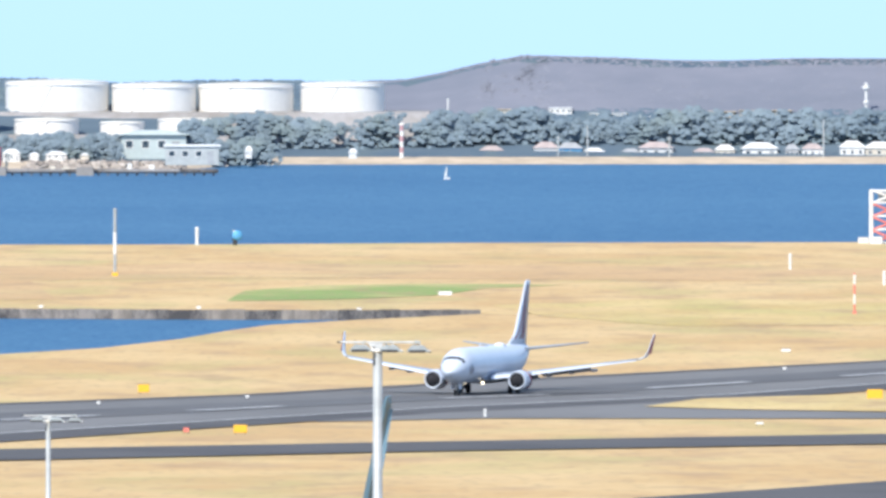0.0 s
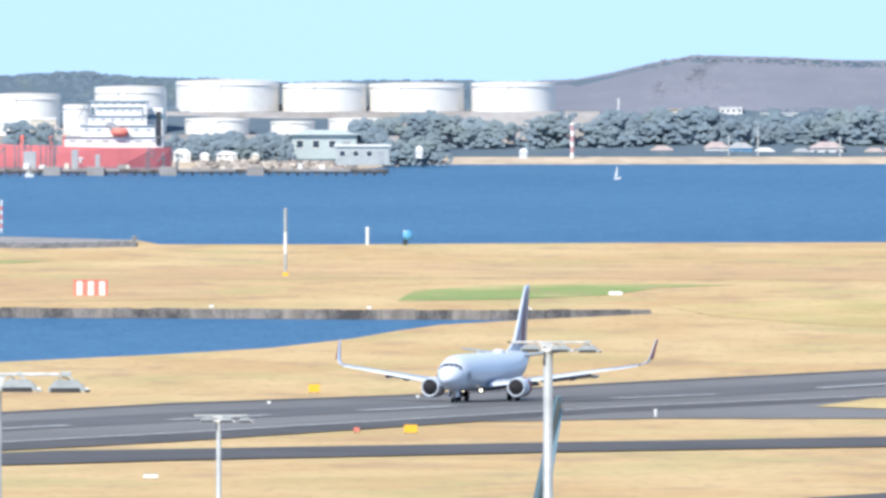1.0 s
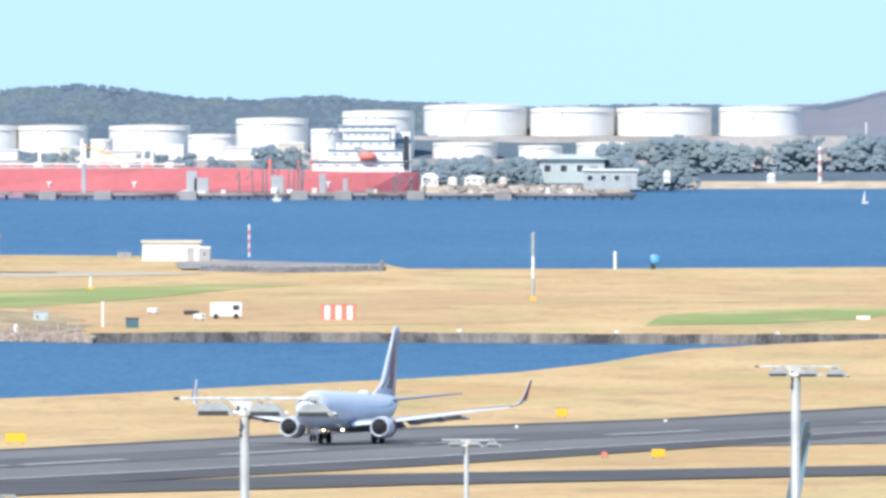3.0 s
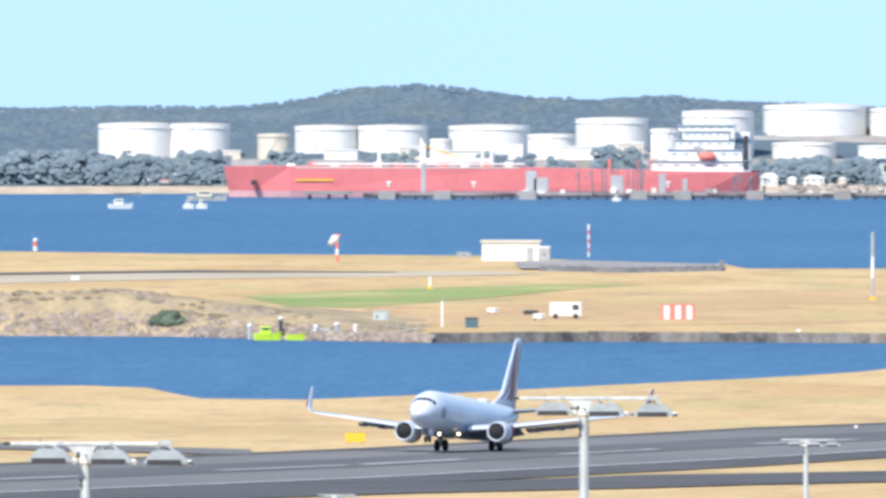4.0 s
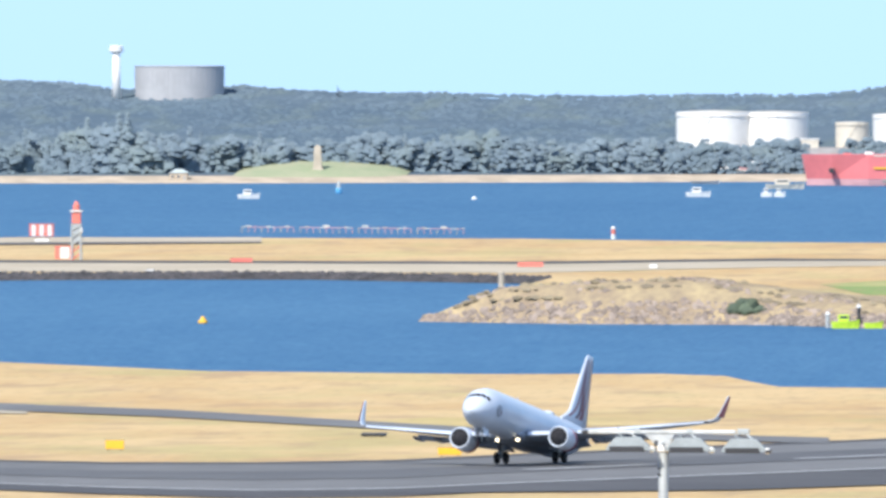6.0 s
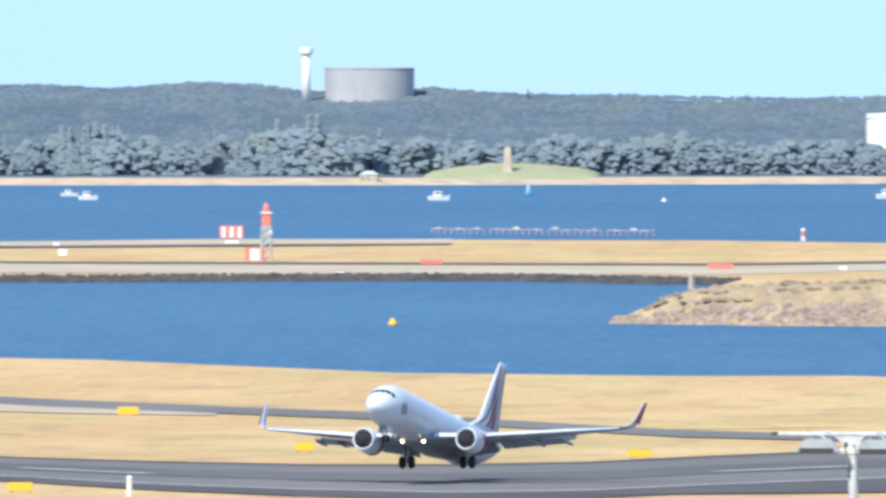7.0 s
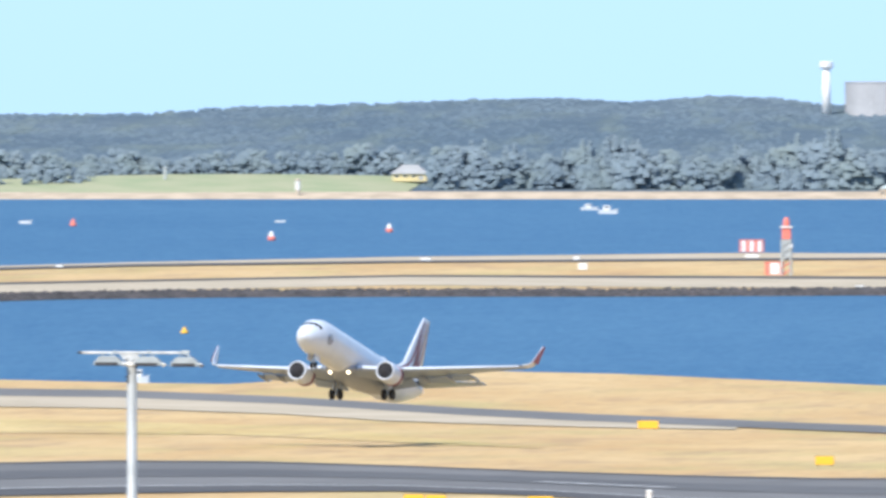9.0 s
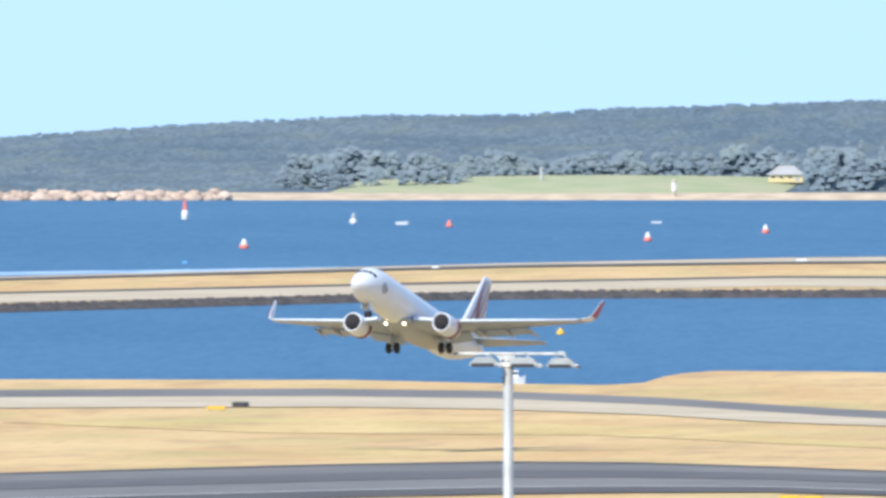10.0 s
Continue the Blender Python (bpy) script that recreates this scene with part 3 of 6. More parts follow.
# ---- the airliner ----
FUS = [(19.62, 2.72, 0.06, 0.05), (19.35, 2.75, 0.48, 0.42), (18.7, 2.85, 0.95, 0.92), (17.7, 3.02, 1.36, 1.42), (16.6, 3.18, 1.65, 1.80), (15.0, 3.29, 1.84, 1.98),
       (13.4, 3.32, 1.88, 2.00), (-6.5, 3.32, 1.88, 2.00), (-9.5, 3.50, 1.78, 1.84), (-12.5, 3.86, 1.42, 1.46), (-15.2, 4.25, 0.95, 1.02), (-17.4, 4.60, 0.52, 0.60), (-18.5, 4.78, 0.22, 0.26)]


def fuselage_at(x):
    c = [np.interp(-x, [-f[0] for f in FUS], [f[i] for f in FUS]) for i in (1, 2, 3)]
    return [float(v) for v in c]


def fuselage_point(x, a, out=0.0):
    zc, hw, hh = fuselage_at(x)
    return (x, (hw + out) * math.cos(a), zc + (hh + out) * math.sin(a))


def patch(x0, x1, a0, a1, out=0.02, nx=4, na=5, slant=0.0):
    """A thin curved panel that lies on the fuselage skin."""
    bm = bmesh.new()
    g = [[bm.verts.new(fuselage_point(x0 + (x1 - x0) * i / nx + slant * k / na, a0 + (a1 - a0) * k / na, out)) for k in range(na + 1)] for i in range(nx + 1)]
    for i in range(nx):
        for k in range(na):
            bm.faces.new((g[i][k], g[i + 1][k], g[i + 1][k + 1], g[i][k + 1]))
    return bm


AERO = [(1.0, 0.0), (0.75, 0.035), (0.45, 0.06), (0.2, 0.062), (0.06, 0.04), (0.0, 0.0), (0.06, -0.03), (0.25, -0.045), (0.6, -0.03)]


def section(le, chord, y, z, thick=1.0, up=(0, 0, 1)):
    """An aerofoil ring, nose towards +x."""
    return [(le - c * chord, y + t * chord * thick * up[1], z + t * chord * thick * up[2]) for c, t in AERO]


def wing_rings(s):
    return [section(7.6, 8.6, s * 1.3, 1.75, 1.1), section(4.75, 5.0, s * 5.7, 2.35), section(1.9, 3.3, s * 11.2, 3.1), section(-1.15, 1.75, s * 16.9, 3.95)]


def winglet_rings(s):
    return [section(-1.15, 1.75, s * 16.9, 3.95, 0.9), section(-1.75, 1.6, s * 17.4, 4.2, 0.9, (0, -s * 0.5, 0.8)), section(-2.5, 1.45, s * 17.62, 4.8, 0.9, (0, -s, 0.2)),
            section(-3.5, 1.1, s * 17.76, 5.8, 0.9, (0, -s, 0)), section(-4.45, 0.6, s * 17.88, 6.7, 0.9, (0, -s, 0))]


def slab(quad_top, thick):
    bm = bmesh.new()
    n = Vector(thick)
    a = [bm.verts.new(p) for p in quad_top]
    b = [bm.verts.new(Vector(p) + n) for p in quad_top]
    bm.faces.new(a), bm.faces.new(b)
    for i in range(len(a)):
        bm.faces.new((a[i], a[(i + 1) % len(a)], b[(i + 1) % len(a)], b[i]))
    return bm


def wheel(parent, x, y, r, w, z):
    t = part("wheel", turned(bmesh.new(), [(r * 0.55, -w / 2), (r * 0.9, -w / 2), (r, -w * 0.3), (r, w * 0.3), (r * 0.9, w / 2), (r * 0.55, w / 2)], 20), "black_rubber", parent, "black rubber tyre", True)
    t.matrix_basis = pose(x, y, z, 90, 0, 0)
    part("rim", turned(bmesh.new(), [(r * 0.2, -w * 0.46), (r * 0.56, -w * 0.42), (r * 0.56, w * 0.42), (r * 0.2, w * 0.46)], 16), "lamp_grey", t, "grey metal rim")


def airliner():
    p = base("airliner", 0, 0, 0, "white twin-engine airliner with red and purple tail taking off", "airplane")
    xs = sorted({f[0] for f in FUS} | {18.95, 18.2, 17.1, 15.8, 8.0, 2.0, -3.0, -8.0, -11.0, -14.0}, reverse=True)
    part("fuselage", loft(bmesh.new(), [[fuselage_point(x, 2 * math.pi * k / 40) for k in range(40)] for x in xs]), "skin_white", p, "white painted fuselage", True)
    # belly fairing at the wing root; its grey paints in the belly's shade
    part("belly_fairing", loft(bmesh.new(), [[(x, w * math.cos(2 * math.pi * k / 20), 1.75 + h * math.sin(2 * math.pi * k / 20)) for k in range(20)]
                                             for x, w, h in ((9.2, 0.6, 0.15), (7.5, 1.7, 0.5), (4, 2.05, 0.62), (-1.5, 2.05, 0.6), (-4, 1.4, 0.4), (-5.5, 0.5, 0.12))]), "skin_grey", p, "belly fairing greyed for the shade below", True)
    for s in (1, -1):
        for k in range(3):
            a = math.pi / 2 - s * (0.02 + 0.36 * k)
            b = math.pi / 2 - s * (0.36 + 0.36 * k)
            part("windscreen", patch(17.72 - 0.2 * k, 18.15 - 0.2 * k, a, b, 0.03), "cockpit_glass", p, "dark cockpit window")
        wing = part("wing", loft(bmesh.new(), wing_rings(s)), "wing_grey", p, "pale grey swept wing", True)
        let = part("winglet", loft(bmesh.new(), winglet_rings(s)), "skin_white", wing, "upturned white winglet", True)
        part("winglet_skin", slab([(-2.2, s * 17.74, 4.5), (-3.7, s * 17.74, 4.5), (-5.03, s * 17.96, 6.65), (-4.55, s * 17.96, 6.65)], (0, s * 0.02, 0)), "livery_red", p, "dark red outer face of the winglet")
        # white paint carries the sun's glint at the wing root
        part("wing_root_slat", slab([(7.75, s * 2.0, 1.72), (6.05, s * 4.2, 1.98), (5.75, s * 4.2, 2.3), (7.35, s * 2.0, 2.12)], (-0.25, 0, 0.02)), "skin_white", wing, "leading edge painted white for its glint")
        part("slat", slab([(4.95, s * 6.0, 2.2), (-0.95, s * 16.6, 3.76), (-1.1, s * 16.6, 3.93), (4.72, s * 6.0, 2.46)], (-0.12, 0, 0.03)), "skin_white", wing, "leading edge painted white for its glint slat")
        for y0, y1, x0, x1, d in ((2.1, 5.5, -0.75, -0.2, 1.35), (6.0, 11.4, -0.25, -1.35, 0.95)):
            z0, z1 = 1.75 + (y0 - 1.3) * 0.119, 1.75 + (y1 - 1.3) * 0.119
            part("flap", slab([(x0 + 0.5, s * y0, z0 - 0.12), (x1 + 0.5, s * y1, z1 - 0.1), (x1 - d * 0.8, s * y1, z1 - d * 0.42), (x0 - d * 0.8, s * y0, z0 - d * 0.42)], (0, 0, 0.12)), "wing_grey", wing, "lowered grey flap")
        for y in (6.9, 9.3, 11.6):
            z = 1.75 + (y - 1.3) * 0.119
            x = 2.6 - (y - 5.7) * 0.42
            part("flap_fairing", turned(bmesh.new(), [(0.05, -2.6), (0.17, -1.6), (0.2, 0), (0.12, 0.9), (0.03, 1.3)], 10, "X", (x - 1.3, s * y, z - 0.33)), "skin_grey", wing, "grey flap track fairing", True)
        # engine
        ex, ey, ez = 7.2, s * 4.83, 1.62
        e = part("engine", turned(bmesh.new(), [(0.80, -0.5), (0.86, -0.12), (0.93, -0.02), (0.99, -0.12), (1.08, -0.8), (1.10, -1.7), (1.02, -3.0), (0.82, -3.9), (0.7, -3.9), (0.66, -3.2)], 36, "X", (ex, ey, ez)), "skin_white", p, "white engine nacelle", True)
        part("inlet_lip", turned(bmesh.new(), [(0.84, -0.16), (0.88, -0.04), (0.945, 0.015), (1.0, -0.10), (1.035, -0.3), (1.02, -0.3), (0.86, -0.2)], 36, "X", (ex, ey, ez)), "skin_white", e, "white inlet lip", True)
        part("inlet_duct", turned(bmesh.new(), [(0.84, -0.14), (0.80, -0.5), (0.79, -0.95), (0.1, -0.95)], 36, "X", (ex + 0.01, ey, ez)), "fan_dark", e, "dark inlet duct", True)
        part("spinner", turned(bmesh.new(), [(0.2, -0.9), (0.14, -0.75), (0.03, -0.6)], 16, "X", (ex, ey, ez)), "hood_grey", e, "grey fan spinner", True)
        bm = bmesh.new()
        for k in range(20):
            a = 2 * math.pi * k / 20
            c, q = math.cos(a), math.sin(a)
            v = [bm.verts.new((ex - 0.8 + dx, ey + r * (c * math.cos(o) - q * math.sin(o)), ez + r * (q * math.cos(o) + c * math.sin(o)))) for r, o, dx in ((0.2, 0, 0), (0.78, 0.05, 0.05), (0.78, 0.2, -0.1), (0.2, 0.14, -0.08))]
            bm.faces.new(v)
        part("fan", bm, "fan_dark", e, "dark fan blades")
        for off, w, c in ((-2.35, 0.16, "livery_red"), (-2.75, 0.2, "livery_purple")):
            part("nacelle_band", turned(bmesh.new(), [(1.075, off), (1.10, off + 0.01), (1.10, off - w), (1.06, off - w)], 36, "X", (ex, ey, ez)), c, e, "coloured band round the nacelle")
        part("exhaust", turned(bmesh.new(), [(0.62, -3.6), (0.6, -4.3), (0.45, -4.8), (0.2, -5.1)], 24, "X", (ex, ey, ez)), "dark_metal", e, "dark exhaust cone", True)
        part("pylon", loft(bmesh.new(), [[(6.0, ey - 0.12, 2.5), (6.0, ey + 0.12, 2.5), (6.0, ey + 0.1, 2.72), (6.0, ey - 0.1, 2.72)], [(4.6, ey - 0.22, 2.1), (4.6, ey + 0.22, 2.1), (4.6, ey + 0.18, 2.75), (4.6, ey - 0.18, 2.75)],
                                         [(1.4, ey - 0.1, 1.9), (1.4, ey + 0.1, 1.9), (1.4, ey + 0.1, 2.2), (1.4, ey - 0.1, 2.2)]]), "skin_white", e, "white engine pylon")
        # tailplane
        part("tailplane", loft(bmesh.new(), [section(-12.6, 4.3, s * 0.9, 4.75, 0.8), section(-17.1, 1.6, s * 7.15, 5.45, 0.8)]), "wing_grey", p, "pale grey tailplane", True)
        # main gear
        g = part("main_gear", tube(tube(bmesh.new(), (0, s * 2.86, 0.55), (0.1, s * 2.7, 1.9), 0.13, 0.16), (0, s * 2.4, 0.56), (0, s * 3.32, 0.56), 0.1), "galvanised", p, "steel main gear leg")
        wheel(g, 0, s * 2.43, 0.56, 0.40, 0.56)
        wheel(g, 0, s * 3.29, 0.56, 0.40, 0.56)
        part("side_brace", tube(bmesh.new(), (0.05, s * 2.8, 1.0), (0.1, s * 1.4, 1.6), 0.06), "galvanised", g)
        part("gear_door", slab([(0.5, s * 3.06, 0.9), (-0.5, s * 3.06, 0.9), (-0.6, s * 3.0, 1.9), (0.6, s * 3.0, 1.9)], (0, s * 0.05, 0)), "skin_white", g, "white gear door")
        # lamps
        part("landing_light", turned(bmesh.new(), [(0.03, 0.06), (0.10, 0.05), (0.125, -0.05), (0.15, -0.2)], 16, "X", (7.7, s * 1.0, 1.32)), "landing_light", p, "glowing landing light")
        # doors ahead of the nose wheel
        part("nose_gear_door", slab([(16.6, s * 0.42, 0.75), (15.0, s * 0.42, 0.75), (15.0, s * 0.36, 1.35), (16.6, s * 0.36, 1.45)], (0, s * 0.03, 0)), "skin_white", p, "white nose gear door")
    g = part("nose_gear", tube(tube(bmesh.new(), (15.6, 0, 0.34), (15.7, 0, 1.5), 0.09, 0.11), (15.6, -0.3, 0.34), (15.6, 0.3, 0.34), 0.06), "galvanised", p, "steel nose gear leg")
    wheel(g, 15.6, 0.21, 0.34, 0.2, 0.34), wheel(g, 15.6, -0.21, 0.34, 0.2, 0.34)
    part("taxi_light", turned(bmesh.new(), [(0.03, 0.05), (0.1, 0.04), (0.11, -0.08)], 12, "X", (15.85, 0, 1.0)), "lamp_grey", g)
    # fin
    def fin_ring(le, chord, z, th):
        return [(le - c * chord, t * chord * th, z) for c, t in ((1, 0), (0.7, 0.05), (0.35, 0.07), (0.1, 0.045), (0, 0), (0.1, -0.045), (0.35, -0.07), (0.7, -0.05))]
    fin = part("fin", loft(bmesh.new(), [fin_ring(-7.2, 10.6, 4.9, 0.25), fin_ring(-11.0, 7.1, 6.1, 0.5), fin_ring(-12.0, 6.2, 6.6, 0.6), fin_ring(-14.6, 4.3, 9.4, 0.7), fin_ring(-17.2, 2.45, 12.2, 0.8), fin_ring(-17.6, 2.1, 12.45, 0.5)]), "skin_white", p, "white fin", True)
    # curved bands of the livery on both faces of the fin
    for s in (1, -1):
        for i, (c, q0, w) in enumerate((("livery_red", 0.22, 0.09), ("livery_purple", 0.36, 0.12), ("livery_red", 0.54, 0.10), ("livery_purple", 0.69, 0.13), ("livery_red", 0.86, 0.09))):
            bm = bmesh.new()
            prev = None
            for k in range(11):
                z = 5.9 + 6.1 * k / 10
                le = float(np.interp(z, [4.9, 6.1, 6.6, 9.4, 12.2], [-7.2, -11.0, -12.0, -14.6, -17.2]))
                te = float(np.interp(z, [4.9, 6.1, 6.6, 9.4, 12.2], [-17.8, -18.1, -18.2, -18.9, -19.65]))
                bend = 0.14 * math.sin(k / 10 * 4 + i) * (1 - k / 14) - 0.12 * (1 - k / 10)
                row = []
                for e in (0, 0.5, 1):
                    f = min(max(q0 + bend + w * e * (1.0 - 0.55 * k / 10), 0.05), 0.99)
                    x = le + (te - le) * f
                    half = float(np.interp(f, [0, 0.1, 0.35, 0.7, 1], [0, 0.045, 0.07, 0.05, 0])) * (le - te) * float(np.interp(z, [6.1, 6.6, 9.4, 12.2], [0.5, 0.6, 0.7, 0.8])) + 0.03
                    row.append(bm.verts.new((x, s * half, z)))
                if prev:
                    for a in range(2):
                        bm.faces.new((prev[a], prev[a + 1], row[a + 1], row[a]))
                prev = row
            part("tail_stripe", bm, c, fin, "curved dark red stripe" if c == "livery_red" else "curved purple stripe")
        # round emblem on the nose, as plain shapes
        for dx, da, r, c in ((0, 0, 0.58, "skin_grey"), (0.05, 0.02, 0.42, "skin_white"), (0.12, 0.06, 0.24, "skin_grey"), (-0.2, -0.1, 0.16, "livery_purple")):
            bm = bmesh.new()
            ctr = 15.9 + dx
            a0 = (-0.12 + da) if s > 0 else (math.pi + 0.12 - da)
            rim = [bm.verts.new(fuselage_point(ctr + r * math.cos(q * math.pi / 8), a0 + s * r / 1.9 * math.sin(q * math.pi / 8), 0.03 + 0.02 * (0.58 - r) / 0.1)) for q in range(16)]
            bm.faces.new(rim)
            part("emblem", bm, c, p, "small round emblem")
    part("antenna", slab([(5.0, 0.03, 5.3), (4.5, 0.03, 5.3), (4.45, 0.02, 5.65), (4.65, 0.02, 5.65)], (0, -0.06, 0)), "skin_white", p)
    part("antenna_dome", turned(bmesh.new(), [(0.75, 5.2), (0.6, 5.45), (0.25, 5.58)], 20, "Z", (-5.0, 0, 0)), "skin_white", p, "white antenna dome", True)
    return p


plane = airliner()


# ---- airfield: greener patches, roads, banks ----
def patch_of_ground(name, outline, mat, label, category, lift=0.05):
    tagged(part(name, sheet(outline, lift), mat), label, category, kind="structure")


patch_of_ground("ground_green", [(-30.0, 3017.5), (-28.4, 3097.1), (-18.2, 3143.2), (-2.0, 3157.3), (17.6, 3147.8), (6.1, 3120.0), (-0.3, 3065.8), (-12.9, 3034.9)], "green_grass", "patch of greener grass", "grass")
patch_of_ground("ground_green", [(-143.4, 3256.3), (-135.0, 3287.1), (-116.2, 3334.5), (-101.6, 3366.9), (-85.7, 3362.0), (-95.8, 3319.5), (-104.0, 3252.8), (-111.7, 3208.0), (-121.4, 3154.9), (-132.4, 3164.0)], "green_grass", "broad patch of green grass", "grass")
patch_of_ground("ground_green", [(-154.3, 2299.5), (-145.7, 2356.1), (-129.4, 2339.3), (-118.2, 2298.3), (-135.0, 2280.2)], "pale_grass", "patch of pale yellow-green grass", "grass")
patch_of_ground("ground_green", [(-319.6, 2420.5), (-285.1, 2458.7), (-238.9, 2388.7), (-199.4, 2234.5), (-243.2, 2332.1), (-281.3, 2344.2)], "pale_grass", "patch of pale yellow-green grass", "grass")
patch_of_ground("ground_pale", [(6.7, 2987.8), (32.8, 3043.5), (74.9, 2991.1), (67.6, 2850.1), (30.6, 2839.3), (13.3, 2909.7)], "pale_grass", "paler dry grass", "grass", 0.04)
patch_of_ground("ground_pale", [(-83.6, 3278.6), (-33.2, 3341.7), (82.3, 3288.8), (79.4, 3170.5), (-31.9, 3209.8), (-72.6, 3170.6)], "ochre_grass", "browner dry grass", "grass", 0.03)
patch_of_ground("ground_pale", [(-121.9, 3169.1), (-92.6, 3208.6), (-60.9, 3199.7), (-53.8, 3034.5), (-84.6, 3012.2), (-112.4, 3024.2)], "ochre_grass", "bare brown yard by the quay", "gravel", 0.04)
strip("taxiway_3", [(-352.6, 2552.0), (-323.6, 2562.2), (-300.8, 2568.1), (-279.4, 2557.9), (-255.8, 2523.1), (-230.9, 2468.8), (-211.7, 2433.5), (-192.4, 2391.1)],
      [(-344.6, 2494.2), (-316.3, 2504.1), (-293.9, 2509.8), (-273.1, 2500.1), (-250.4, 2469.8), (-226.1, 2417.7), (-207.9, 2389.1), (-191.1, 2373.8)], "pale_gravel", "pale concrete edge of the taxiway", 0.10, "taxiway")
strip("taxiway_exit", [(-13.1, 2255.6), (4.6, 2344.1), (22.0, 2386.5), (28.5, 2408.3), (70.5, 2438.2)],
      [(-13.0, 2240.2), (4.5, 2263.4), (20.9, 2263.3), (26.7, 2263.2), (65.4, 2261.9)], "asphalt", "grey asphalt runway exit", 0.08, "taxiway")
patch_of_ground("ground_island", [(21.6, 2344.0), (28.4, 2403.9), (41.9, 2430.2), (71.4, 2467.3), (66.9, 2313.7), (46.4, 2306.4), (31.1, 2323.1)], "pale_grass", "strip of dry grass between runway and exit", "grass", 0.16)
strip("taxiway_4", [(15.8, 1818.7), (24.7, 1849.3), (56.8, 1964.4)], [(21.5, 1779.2), (33.5, 1803.4), (54.4, 1880.1)], "dark_asphalt", "dark asphalt apron edge", 0.10, "taxiway")
strip("perimeter_road", [(-472.0, 3251.6), (-435.6, 3299.3), (-378.9, 3398.6), (-332.3, 3466.5), (-293.0, 3458.6), (-198.5, 3447.6), (-161.0, 3481.2), (-116.1, 3494.6), (-104.7, 3471.9)],
      [(-460.2, 3170.4), (-424.7, 3217.5), (-369.3, 3311.5), (-324.1, 3381.8), (-285.2, 3366.5), (-193.3, 3357.1), (-157.9, 3413.8), (-114.6, 3449.0), (-104.6, 3466.3)], "pale_gravel", "pale gravel road along the sea wall", 0.06, "road")
strip("road_line", [(-473.8, 3263.4), (-437.0, 3310.3), (-380.6, 3412.8), (-333.5, 3479.0), (-294.4, 3474.4), (-199.4, 3463.8), (-161.8, 3498.5), (-128.5, 3482.6)],
      [(-471.6, 3248.5), (-435.1, 3295.7), (-378.5, 3393.9), (-331.9, 3462.4), (-292.6, 3453.3), (-198.1, 3441.7), (-160.7, 3475.5), (-128.3, 3476.9)], "dark_asphalt", "dark asphalt lane", 0.12, "road")
strip("road_line", [(-489.0, 3368.5), (-454.6, 3444.1), (-389.8, 3588.5), (-348.1, 3631.0), (-291.9, 3663.0), (-256.0, 3674.7)],
      [(-485.8, 3346.3), (-452.0, 3424.3), (-387.0, 3562.6), (-345.9, 3608.5), (-290.0, 3638.6), (-255.1, 3661.3)], "dark_asphalt", "dark asphalt lane", 0.12, "road")
strip("road_verge", [(-492.2, 3390.9), (-456.8, 3460.1), (-392.1, 3609.6), (-352.1, 3672.4), (-296.4, 3719.1), (-259.8, 3729.1)],
      [(-489.0, 3368.5), (-454.6, 3444.1), (-389.8, 3588.5), (-348.1, 3631.0), (-291.9, 3663.0), (-256.0, 3674.7)], "pale_gravel", "pale gravel verge", 0.08, "road")


def seawall():
    """Concrete quay wall of panels along the inlet."""
    line = [(5.0, 2933.9), (-14.0, 2929.9), (-36.8, 2933.7), (-59.8, 2941.5), (-82.7, 2945.0), (-103.8, 2936.2)]
    w = base("quay_wall", *line[0], 0, "weathered dark concrete quay wall with pale streaks", "wall", kind="structure")
    pts = []
    for a, b in zip(line, line[1:]):
        n = max(1, round(math.hypot(b[0] - a[0], b[1] - a[1]) / 2.6))
        pts += [(a[0] + (b[0] - a[0]) * k / n, a[1] + (b[1] - a[1]) * k / n) for k in range(n)]
    pts.append(line[-1])
    rnd = random.Random(4)
    for i, (a, b) in enumerate(zip(pts, pts[1:])):
        bm = bmesh.new()
        L = math.hypot(b[0] - a[0], b[1] - a[1])
        box(bm, 0.0, L, -0.25, 0.25, -5.0, -2.62 + rnd.uniform(-0.08, 0.06))
        bm.transform(pose(a[0] - line[0][0], a[1] - line[0][1] - 0.3 + rnd.uniform(-0.06, 0.06), 0, 0, 0, math.degrees(math.atan2(b[1] - a[1], b[0] - a[0]))))
        part("panel", bm, rnd.choice(("wall_concrete", "wall_concrete", "wall_concrete", "quay_concrete")), w)


seawall()


def rocks_along(name, line, per_m, r0, r1, z0, z1, deep, mat, label, seed):
    rnd = random.Random(seed)
    places = []
    for a, b in zip(line, line[1:]):
        for _ in range(int(per_m * math.hypot(b[0] - a[0], b[1] - a[1])) + 1):
            t, d = rnd.random(), rnd.random()
            places.append((a[0] + (b[0] - a[0]) * t, a[1] + (b[1] - a[1]) * t - deep * (1 - d), z0 + (z1 - z0) * d, rnd.uniform(r0, r1), rnd.uniform(0.6, 0.9)))
    clumps(name, places, mat, label, "rocks", "stuff", LOW_BLOBS if r1 < 0.6 else BLOBS, (0.0, -0.55, 0.6) if r1 < 0.6 else None)


